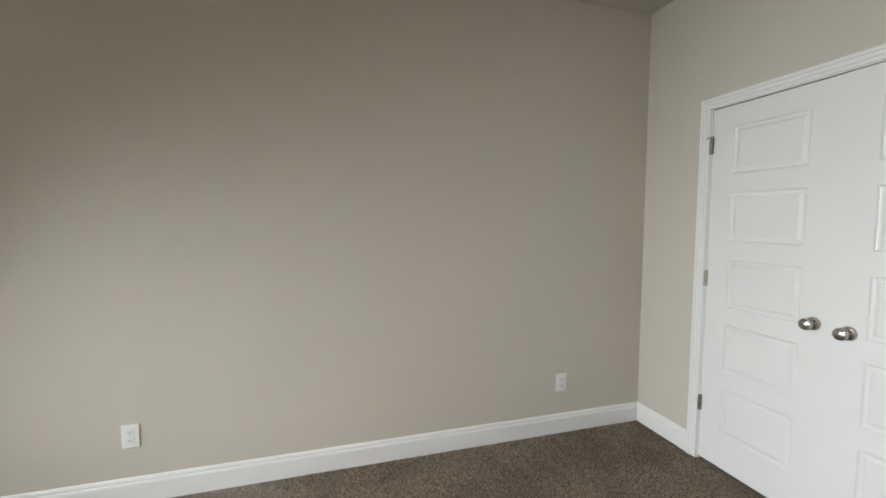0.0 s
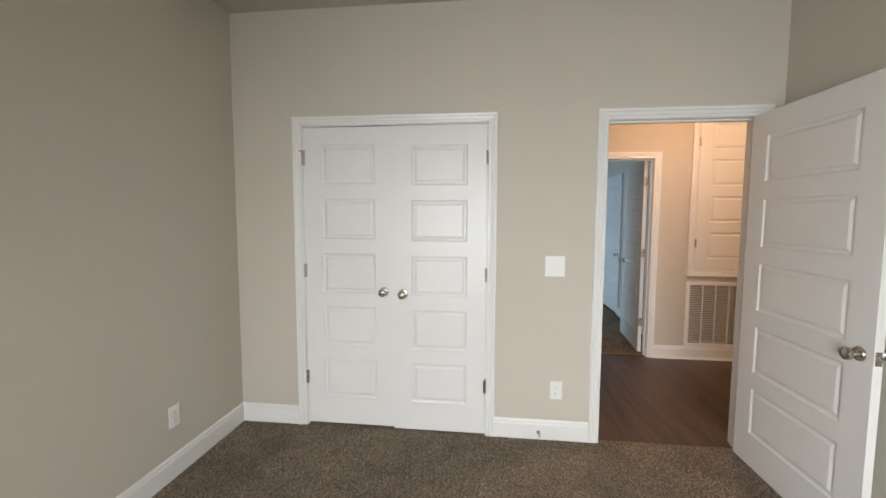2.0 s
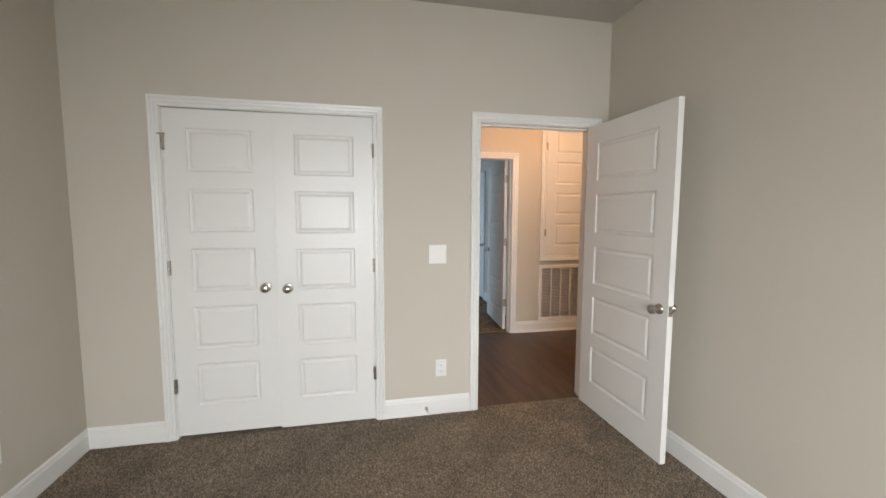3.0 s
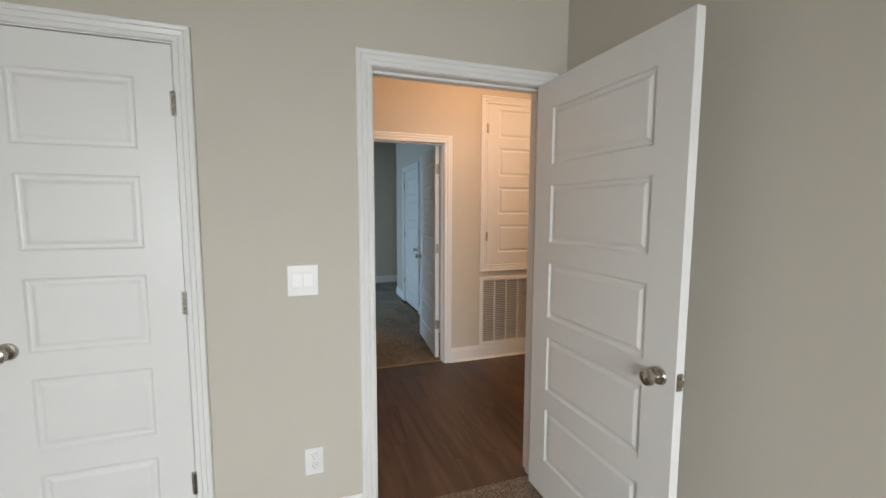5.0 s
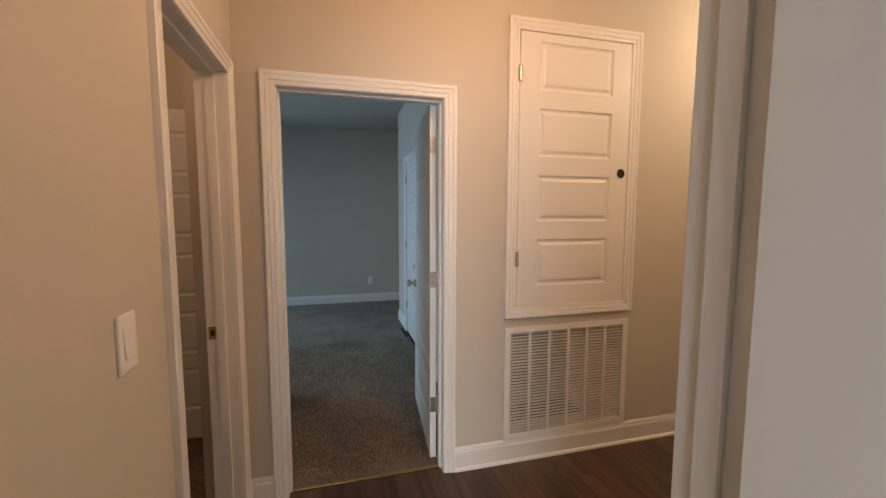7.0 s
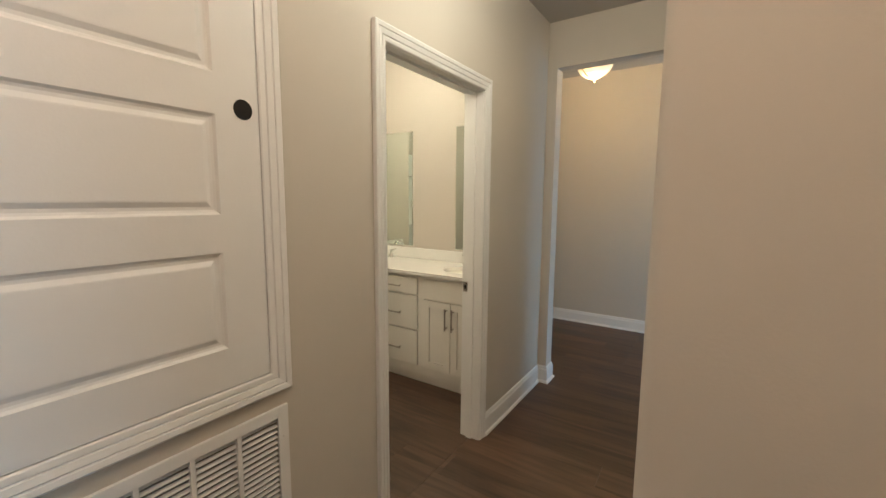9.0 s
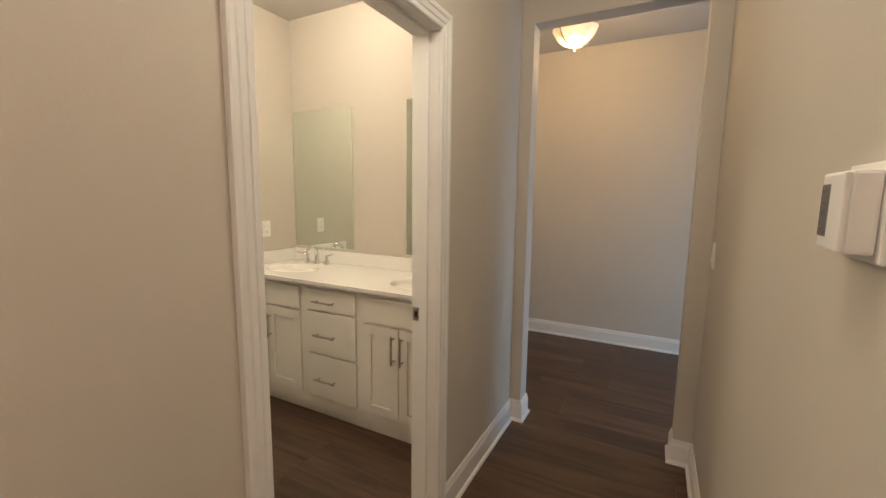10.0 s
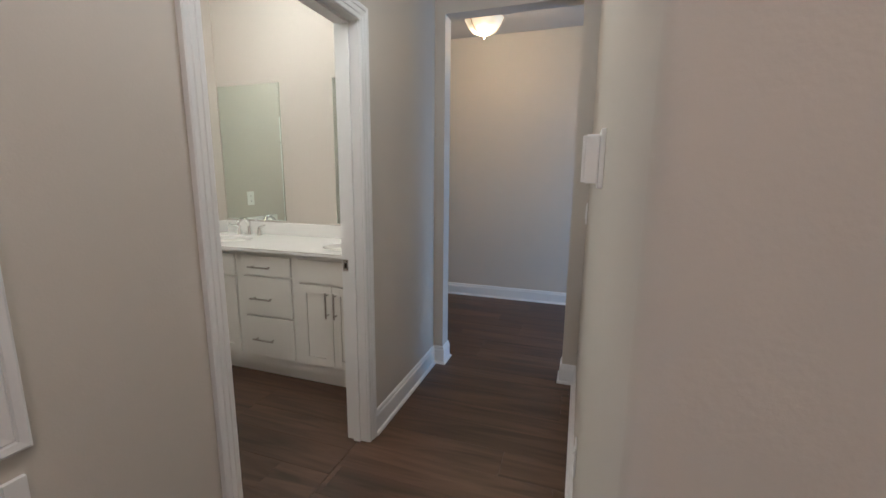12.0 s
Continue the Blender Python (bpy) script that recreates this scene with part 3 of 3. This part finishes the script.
# strikes on jambs
def strike(name, m, mat, label):
    st = thing(name, label, "strike plate", m)
    part("plate", boxes((-0.0015, 0.0005, -0.016, 0.016, -0.029, 0.029), bevel=0.0004), mat, st)
    part("slot", boxes((-0.0022, -0.0012, -0.007, 0.007, -0.013, 0.013)), BLACK, st)
    for z in (-0.022, 0.022):
        s = lathe([(0, -0.0018), (0.0035, -0.0018), (0.0025, -0.0027), (0, -0.0027)], 8, "x")
        bmesh.ops.translate(s, verts=s.verts, vec=(0, 0, z))
        part("screw", s, mat, st)
    return st


strike("strike_plate", pose(BB - 0.0005, 1.838, 0.94), NICKEL, "satin nickel strike plate on the bath jamb")
strike("strike_plate", pose(D1A + 0.0005, 0.018, 0.93, 0, 0, 180), NICKEL, "satin nickel strike plate on the bedroom jamb")
strike("strike_plate", pose(2.285, LB - 0.0005, 0.93, 0, 0, 90), BRASS, "old brass strike plate on the side jamb")


# ---- wall plates ----
def outlet(m, label, group="outlets"):
    o = thing("wall_outlet", label, "outlet", m, group)
    part("cover_plate", boxes((-0.0385, 0.0385, -0.006, 0, -0.060, 0.060), bevel=0.003), PLASTIC, o)
    for z in (-0.021, 0.021):
        f = part("socket_face", boxes((-0.017, 0.017, -0.0085, -0.005, z - 0.0145, z + 0.0145), bevel=0.003), PLASTIC, o)
        part("slots", boxes((-0.0078, -0.0055, -0.0089, -0.0083, z - 0.001, z + 0.008), (0.0055, 0.0078, -0.0089, -0.0083, z - 0.001, z + 0.006), (-0.002, 0.002, -0.0089, -0.0083, z - 0.010, z - 0.006)), GREYSLOT, f)
    return o


def switch(m, label, gangs=1, wide=0.076, high=0.122):
    o = thing("light_switch", label, "light switch", m, "switches")
    part("cover_plate", boxes((-wide / 2, wide / 2, -0.007, 0, -high / 2, high / 2), bevel=0.003), PLASTIC, o)
    for g in range(gangs):
        x = (g - (gangs - 1) / 2) * 0.043
        tall = 0.034 if gangs == 1 else 0.028
        bm = boxes((x - 0.0208, x + 0.0208, -0.0125, -0.006, -tall, tall), bevel=0.0015)
        for v in bm.verts:
            if v.co.y < -0.009 and v.co.z > 0:
                v.co.y += 0.0045
        part("rocker", bm, PLASTIC, o)
    return o


outlet(pose(0, -0.626, 0.347, 0, 0, 90), "white duplex outlet on the greige wall")
outlet(pose(0, -3.06, 0.347, 0, 0, 90), "white duplex outlet on the greige wall")
outlet(pose(2.17, 0, 0.337), "white duplex outlet above the baseboard")
outlet(pose(3.358, 6.23, 0.35), "white duplex outlet on the far room wall")
outlet(pose(6.507, 3.56, 1.175), "white outlet above the vanity splash")
switch(pose(2.144, 0, 1.145), "white double rocker switch beside the doorway", 2, 0.122, 0.130)
switch(pose(XL, 0.63, 1.19, 0, 0, 90), "white rocker switch on the hall wall")
switch(pose(6.74, 0.722, 1.165, 0, 0, 180), "white rocker switch near the opening")
outlet(pose(5.6, 0.722, 0.35, 0, 0, 180), "white outlet low on the corridor wall")

th = thing("thermostat", "white square thermostat with a grey display", "thermostat", pose(5.195, 0.722, 1.412, 0, 0, 180))
part("wall_plate", boxes((-0.062, 0.062, -0.010, 0, -0.065, 0.065), bevel=0.003), PLASTIC, th)
body = part("body", boxes((-0.056, 0.050, -0.040, -0.010, -0.054, 0.054), bevel=0.005), PLASTIC, th)
part("display", boxes((-0.050, -0.010, -0.0415, -0.039, -0.036, 0.038), bevel=0.001), DARKPLASTIC, body)
part("cover", boxes((0.000, 0.048, -0.047, -0.039, -0.052, 0.052), bevel=0.004), PLASTIC, body)

ds = thing("baseboard_door_stop", "small nickel door stop with white tip", "door stop", pose(2.063, -0.014, 0.055))
part("base", lathe([(0, 0), (0.012, 0), (0.012, -0.004), (0.006, -0.008), (0.0045, -0.055), (0, -0.055)], 14, "y"), NICKEL, ds, smooth=True)
part("tip", lathe([(0, -0.053), (0.008, -0.053), (0.009, -0.060), (0.007, -0.066), (0, -0.067)], 14, "y"), RUBBER, ds, smooth=True)


# ---- lamps ----
def bowl_lamp(m, label):
    o = thing("ceiling_lamp", label, "ceiling lamp", m)
    part("canopy", lathe([(0, 0), (0.075, 0), (0.078, -0.012), (0.060, -0.028), (0.030, -0.040), (0.018, -0.055), (0.014, -0.30), (0, -0.30)], 28), NICKEL, o, "satin nickel canopy and stem", smooth=True)
    bowl = [(0.01, -0.366), (0.055, -0.360), (0.096, -0.341), (0.128, -0.308), (0.144, -0.275), (0.156, -0.256), (0.150, -0.253), (0.138, -0.272), (0.122, -0.303), (0.092, -0.334), (0.050, -0.353), (0.01, -0.358)]
    part("bowl", lathe(bowl, 40), GLOW, o, "glowing alabaster glass bowl", smooth=True)
    for k in range(3):
        a = 2 * math.pi * k / 3 + 0.5
        pts = [(r * math.cos(a), r * math.sin(a), z) for r, z in ((0.012, -0.374), (0.058, -0.366), (0.100, -0.346), (0.134, -0.312), (0.150, -0.277), (0.162, -0.254), (0.168, -0.246))]
        part("strap", tube(pts, 0.004, 8), NICKEL, o, smooth=True)
    part("finial", lathe([(0, -0.360), (0.016, -0.366), (0.018, -0.374), (0.008, -0.382), (0.010, -0.390), (0.005, -0.399), (0, -0.400)], 18), NICKEL, o, smooth=True)
    return o


bowl_lamp(pose(7.55, 1.575, HF), "alabaster glass bowl lamp with nickel straps, lit")
hl = thing("ceiling_lamp", "round flush hall ceiling lamp, lit", "ceiling lamp", pose(3.55, 0.76, HH))
part("lamp_base", lathe([(0, 0), (0.15, 0), (0.15, -0.03), (0.14, -0.035), (0, -0.035)], 32), TRIM, hl, smooth=True)
# Added base for the unseen side-room light.
sl = thing("ceiling_lamp", "unseen round flush lamp added to light the side room", "ceiling lamp", pose(1.75, 1.4, HH))
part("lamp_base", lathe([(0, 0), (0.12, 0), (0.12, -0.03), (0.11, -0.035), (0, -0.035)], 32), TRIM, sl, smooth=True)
kl = thing("ceiling_lamp", "round flush corridor ceiling lamp, lit", "ceiling lamp", pose(5.25, 1.15, HH))
part("lamp_base", lathe([(0, 0), (0.12, 0), (0.12, -0.03), (0.11, -0.035), (0, -0.035)], 32), TRIM, kl, smooth=True)
bl = thing("ceiling_lamp", "round white flush bathroom ceiling lamp, lit", "ceiling lamp", pose(5.55, 2.75, HB))
part("lamp_base", lathe([(0, 0), (0.15, 0), (0.15, -0.03), (0.14, -0.035), (0, -0.035)], 32), TRIM, bl, smooth=True)
vl = thing("ceiling_lamp", "small white flush lamp above the vanity, lit", "ceiling lamp", pose(6.24, 2.72, HB))
part("lamp_base", lathe([(0, 0), (0.09, 0), (0.09, -0.02), (0.08, -0.025), (0, -0.025)], 32), TRIM, vl, smooth=True)

rg = thing("ceiling_register", "white slotted ceiling air register", "vent", pose(7.87, 0.985, HF, 0, 0, 90))
part("register_frame", boxes((-0.08, 0.08, -0.16, -0.145, -0.008, 0), (-0.08, 0.08, 0.145, 0.16, -0.008, 0), (-0.08, -0.065, -0.145, 0.145, -0.008, 0), (0.065, 0.08, -0.145, 0.145, -0.008, 0)), TRIM, rg)
for k in range(9):
    x = -0.056 + 0.014 * k
    part("slat", boxes((x - 0.004, x + 0.004, -0.145, 0.145, -0.007, -0.001)), TRIM, rg)
part("backing", boxes((-0.065, 0.065, -0.145, 0.145, -0.0008, 0.0)), GREYSLOT, rg)

# ---- bathroom vanity ----
VX, VF = 6.785, 6.255


def frame_front(y0, y1, z0, z1, shaker):
    """A drawer or door front on the cabinet face, facing -x."""
    x0, x1 = VF - 0.019, VF - 0.0005
    if not shaker:
        return boxes((x0, x1, y0, y1, z0, z1), bevel=0.003)
    s = 0.055
    return boxes((x0, x1, y0, y0 + s, z0, z1), (x0, x1, y1 - s, y1, z0, z1), (x0, x1, y0 + s, y1 - s, z0, z0 + s), (x0, x1, y0 + s, y1 - s, z1 - s, z1), (x0 + 0.009, x1, y0 + s, y1 - s, z0 + s, z1 - s), bevel=0.0015)


def bar_pull(parent, y, z, vertical):
    c, x = 0.064, VF - 0.019
    a, b = ((y, z - c), (y, z + c)) if vertical else ((y - c, z), (y + c, z))
    ext = (0, 0.018) if vertical else (0.018, 0)
    bm = tube([(x - 0.032, a[0] - ext[0], a[1] - ext[1]), (x - 0.032, b[0] + ext[0], b[1] + ext[1])], 0.006, 12)
    h = part("handle", bm, NICKEL, parent, "brushed nickel bar pull", smooth=True)
    for p in (a, b):
        part("handle_post", tube([(x, p[0], p[1]), (x - 0.032, p[0], p[1])], 0.0045, 8), NICKEL, h)


def vanity_unit(label, y0, y1, fronts):
    v = thing("vanity_cabinet", label, "cabinet", None, "vanity cabinets")
    part("cabinet_body", boxes((VF, VX, y0, y1, 0.090, 0.8855), (VF + 0.07, VX, y0, y1, 0.0, 0.090)), CABINET, v)
    for name, a, b, c, d, sh, hy, hz, vert in fronts:
        f = part(name, frame_front(a, b, c, d, sh), CABINET, v)
        if hy is not None:
            bar_pull(f, hy, hz, vert)
    return v


vanity_unit("cream shaker sink cabinet with two doors", 2.908, 3.556, [
    ("false_front", 2.943, 3.478, 0.712, 0.856, False, None, 0, False),
    ("cabinet_door", 3.238, 3.490, 0.160, 0.697, True, 3.276, 0.568, True), ("cabinet_door", 2.943, 3.234, 0.160, 0.697, True, 3.208, 0.568, True)])
vanity_unit("cream cabinet with three drawers", 2.462, 2.908, [
    ("drawer", 2.492, 2.876, 0.727, 0.856, False, 2.718, 0.784, False), ("drawer", 2.492, 2.876, 0.449, 0.714, False, 2.718, 0.571, False), ("drawer", 2.492, 2.876, 0.160, 0.438, False, 2.718, 0.285, False)])
vanity_unit("cream shaker sink cabinet with two doors", 1.868, 2.462, [
    ("false_front", 1.895, 2.434, 0.712, 0.856, False, None, 0, False),
    ("cabinet_door", 2.188, 2.432, 0.160, 0.697, True, 2.214, 0.582, True), ("cabinet_door", 1.910, 2.184, 0.160, 0.697, True, 2.157, 0.582, True)])
structure("trim_toe_kick", boxes((VF + 0.052, VF + 0.068, 1.868, 3.556, 0.0, 0.089)), CABINET, "cream toe kick under the vanity", "trim")


def counter_top():
    """Top slab with two oval bowls sunk into it."""
    bm = bmesh.new()
    x0, x1, y0, y1, z1, z0 = 6.205, 6.785, 1.866, 3.556, 0.912, 0.890
    n = 40
    cuts = [(6.47, 3.245), (6.47, 2.175)]
    ym = [y0, 2.71, y1]
    for (cx, cy), ya, yb in ((cuts[1], ym[0], ym[1]), (cuts[0], ym[1], ym[2])):
        oval, rim = [], []
        for i in range(n):
            a = 2 * math.pi * i / n
            c, s = math.cos(a), math.sin(a)
            oval.append((cx + 0.150 * c, cy + 0.205 * s))
            k = min((x1 - cx) / c if c > 1e-6 else 9, (x0 - cx) / c if c < -1e-6 else 9, (yb - cy) / s if s > 1e-6 else 9, (ya - cy) / s if s < -1e-6 else 9)
            rim.append((cx + k * c, cy + k * s))
        corners = [(x0, ya), (x1, ya), (x0, yb), (x1, yb)]
        for c in corners:
            j = min(range(n), key=lambda i: (rim[i][0] - c[0]) ** 2 + (rim[i][1] - c[1]) ** 2)
            rim[j] = c
        rings = [[bm.verts.new((x, y, z1)) for x, y in rim], [bm.verts.new((x, y, z1)) for x, y in oval]]
        for f, dz in ((0.97, 0.006), (0.93, 0.03), (0.82, 0.075), (0.60, 0.115), (0.30, 0.132), (0.08, 0.135)):
            rings.append([bm.verts.new((cx + (x - cx) * f, cy + (y - cy) * f, z1 - dz)) for x, y in oval])
        for a, b in zip(rings, rings[1:]):
            for i in range(n):
                bm.faces.new((a[i], a[(i + 1) % n], b[(i + 1) % n], b[i]))
        bm.faces.new(rings[-1])
    add_box(bm, x0, x0 + 0.02, y0, y1, z0, z1 - 0.0005)
    add_box(bm, x0 + 0.010, x0 + 0.03, y0, y1, z0 - 0.004, z0)
    return bm


ct = thing("double_sink_counter", "white cultured marble double-sink vanity top", "countertop")
part("top_slab", counter_top(), COUNTER, ct, smooth=True)
part("backsplash", boxes((6.765, 6.7855, 1.866, 3.536, 0.913, 1.010), bevel=0.003), COUNTER, ct)
part("side_splash", boxes((6.205, 6.7855, 3.537, 3.557, 0.913, 1.010), bevel=0.003), COUNTER, ct)
for cy in (3.245, 2.175):
    dr = lathe([(0, 0.002), (0.022, 0.002), (0.020, 0.005), (0.008, 0.004), (0, 0.004)], 18)
    bmesh.ops.translate(dr, verts=dr.verts, vec=(6.47, cy, 0.777))
    part("drain", dr, CHROME, ct, "chrome sink drain", smooth=True)


def faucet(y):
    f = thing("faucet", "polished chrome two-handle bathroom faucet", "faucet", pose(6.70, y, 0.912))
    pts = [(0, 0, 0.0), (0, 0, 0.012), (0, 0, 0.06), (-0.006, 0, 0.100), (-0.030, 0, 0.126), (-0.065, 0, 0.128), (-0.102, 0, 0.108), (-0.120, 0, 0.082)]
    part("spout", tube(pts, 0.013, 14, [0.027, 0.023, 0.017, 0.015, 0.014, 0.013, 0.013, 0.014]), CHROME, f, smooth=True)
    for s in (-1, 1):
        part("handle_hub", lathe([(0, 0.0), (0.026, 0.0), (0.025, 0.006), (0.019, 0.026), (0.012, 0.046), (0.014, 0.060), (0.010, 0.068), (0, 0.07)], 18), CHROME, f, m=pose(0, s * 0.100, 0), smooth=True)
        part("lever", tube([(0, s * 0.100, 0.060), (-0.014, s * 0.128, 0.070), (-0.024, s * 0.160, 0.076), (-0.028, s * 0.178, 0.086)], 0.006, 10, [0.010, 0.0075, 0.006, 0.0055]), CHROME, f, smooth=True)
    return f


faucet(3.245)
faucet(2.175)


def mirror(y0, y1):
    o = thing("wall_mirror", "tall frameless wall mirror above the vanity", "mirror")
    bm = bmesh.new()
    rings = []
    for inset, x in ((0, 6.7895), (0, 6.7865), (0.006, 6.7845)):
        rings.append([bm.verts.new((x, y, z)) for y, z in ((y0 + inset, 1.022 + inset), (y1 - inset, 1.022 + inset), (y1 - inset, 2.063 - inset), (y0 + inset, 2.063 - inset))])
    for a, b in zip(rings, rings[1:]):
        for i in range(4):
            bm.faces.new((a[i], a[(i + 1) % 4], b[(i + 1) % 4], b[i]))
    bm.faces.new(rings[-1])
    part("mirror_glass", bm, MIRROR, o)
    part("clip", boxes((6.782, 6.788, (y0 + y1) / 2 - 0.012, (y0 + y1) / 2 + 0.012, 1.012, 1.030), bevel=0.001), CHROME, o)


mirror(2.952, 3.547)
mirror(1.880, 2.492)

# shower alcove, seen in the mirror
sh = thing("shower_surround", "white acrylic tub surround with moulded shelves", "shower")
part("back_panel", boxes((4.69, 6.05, 4.375, 4.397, 0.02, 2.10), bevel=0.004), SURROUND, sh)
part("side_panel", boxes((6.052, 6.076, 3.68, 4.372, 0.02, 2.10), bevel=0.004), SURROUND, sh)
part("tub", boxes((4.70, 6.045, 3.68, 3.76, 0.006, 0.45), (4.70, 6.045, 3.76, 4.37, 0.006, 0.12), bevel=0.012), SURROUND, sh)
for z in (1.05, 1.42, 1.78):
    part("shelf", boxes((4.95, 5.35, 4.25, 4.374, z, z + 0.03), bevel=0.008), SURROUND, sh)

# ---- windows that light the place ----
def window(name, m, w, h, label):
    o = thing(name, label, "window", m, kind="structure")
    f = 0.05
    part("window_frame", boxes((0, f, -0.03, 0.03, 0, h), (w - f, w, -0.03, 0.03, 0, h), (f, w - f, -0.03, 0.03, 0, f), (f, w - f, -0.03, 0.03, h - f, h), (f, w - f, -0.02, 0.02, h / 2 - 0.02, h / 2 + 0.02)), TRIM, o)
    for a, b in ((f, h / 2 - 0.02), (h / 2 + 0.02, h - f)):
        p = part("pane", boxes((f, w - f, -0.003, 0.003, a, b)), GLASS, o)
        p.visible_shadow = False
    return o


window("window_1", pose(0.50, -4.66, 0.65), 2.2, 1.5, "white double-hung bedroom window")
window("window_2", pose(-0.66, 4.5, 0.7, 0, 0, 90), 1.6, 1.5, "white double-hung window of the far room")
window("window_3", pose(7.25, -1.56, 0.05), 1.2, 2.05, "white glazed opening at the foyer end")


# ---- plank floor ----
def planks():
    w, ln, gap = 0.182, 1.22, 0.0005
    shared = {}
    rng = random.Random(4)
    zones = [(XL, 6.86, 0.03, 1.795), (4.68, 6.79, 1.797, 4.40), (6.86, 8.68, -1.5, 3.5), (1.20, XL - 0.001, 0.752, 1.86)]
    for x0, x1, y0, y1 in zones:
        x = x0
        while x < x1 - 0.01:
            xe = min(x + w, x1)
            y = y0 - rng.choice((0.2, 0.45, 0.7, 0.95))
            while y < y1 - 0.005:
                a, b = max(y, y0), min(y + ln, y1)
                y += ln
                if b - a < 0.004:
                    continue
                key = (round(xe - x, 3), round(b - a, 3))
                if key not in shared:
                    bm = bmesh.new()
                    hx, hy = (xe - x - gap) / 2, (b - a - gap) / 2
                    e = 0.0006
                    lo = [bm.verts.new((sx * hx, sy * hy, -0.005)) for sx, sy in ((-1, -1), (1, -1), (1, 1), (-1, 1))]
                    mid = [bm.verts.new((sx * hx, sy * hy, -e)) for sx, sy in ((-1, -1), (1, -1), (1, 1), (-1, 1))]
                    hi = [bm.verts.new((sx * (hx - e), sy * (hy - e), 0)) for sx, sy in ((-1, -1), (1, -1), (1, 1), (-1, 1))]
                    for r, s in ((lo, mid), (mid, hi)):
                        for i in range(4):
                            bm.faces.new((r[i], r[(i + 1) % 4], s[(i + 1) % 4], s[i]))
                    bm.faces.new(hi)
                    me = bpy.data.meshes.new("plank")
                    bmesh.ops.recalc_face_normals(bm, faces=bm.faces)
                    bm.to_mesh(me)
                    bm.free()
                    me.materials.append(PLANK)
                    shared[key] = me
                ob = new("plank", shared[key])
                ob.parent = floor
                ob.matrix_basis = pose((x + xe) / 2, (a + b) / 2, 0)
            x += w


planks()


# ---- carpet pile ----
def pile(name, parent, x0, x1, y0, y1, step, seed):
    """Short leaning tufts over a stretch of carpet, one joined mesh."""
    rng = np.random.default_rng(seed)
    gx, gy = np.meshgrid(np.arange(x0, x1, step), np.arange(y0, y1, step))
    n = gx.size
    c = np.stack([gx.ravel(), gy.ravel()], 1) + rng.uniform(-0.5, 0.5, (n, 2)) * step
    a0 = rng.uniform(0, 2 * np.pi, n)
    r = step * rng.uniform(0.38, 0.62, n)
    brush = 0.6 * np.sin(c[:, 0] * 3.1 + 1.7 * np.sin(c[:, 1] * 2.3))
    lean = rng.normal(0, 0.5, (n, 2)) * step + np.stack([brush, np.abs(brush)], 1) * step * 0.4
    h = rng.uniform(0.004, 0.009, n)
    v = np.zeros((n, 4, 3))
    for k in range(3):
        a = a0 + k * 2 * np.pi / 3
        v[:, k, 0], v[:, k, 1], v[:, k, 2] = c[:, 0] + r * np.cos(a), c[:, 1] + r * np.sin(a), 0.0035
    v[:, 3, :2], v[:, 3, 2] = c + lean, 0.004 + h
    base = (np.arange(n) * 4)[:, None, None]
    f = (np.array([[0, 1, 3], [1, 2, 3], [2, 0, 3]])[None] + base).reshape(-1, 3)
    me = bpy.data.meshes.new(name)
    me.vertices.add(n * 4)
    me.vertices.foreach_set("co", v.reshape(-1))
    me.loops.add(n * 9)
    me.loops.foreach_set("vertex_index", f.reshape(-1))
    me.polygons.add(n * 3)
    me.polygons.foreach_set("loop_start", np.arange(0, n * 9, 3))
    me.update(calc_edges=True)
    me.materials.append(PILE)
    ob = new(name, me)
    ob.parent = parent
    return tagged(ob, kind="stuff")


pile("carpet_pile", bpy.data.objects["floor_carpet"], 0.02, 3.40, -2.35, -0.02, 0.0085, 3)
pile("carpet_pile", bpy.data.objects["floor_carpet"], D1A, D1B, -0.02, 0.028, 0.0085, 5)
pile("carpet_pile", bpy.data.objects["floor_carpet_2"], 2.32, 3.63, 1.87, 4.2, 0.0105, 4)
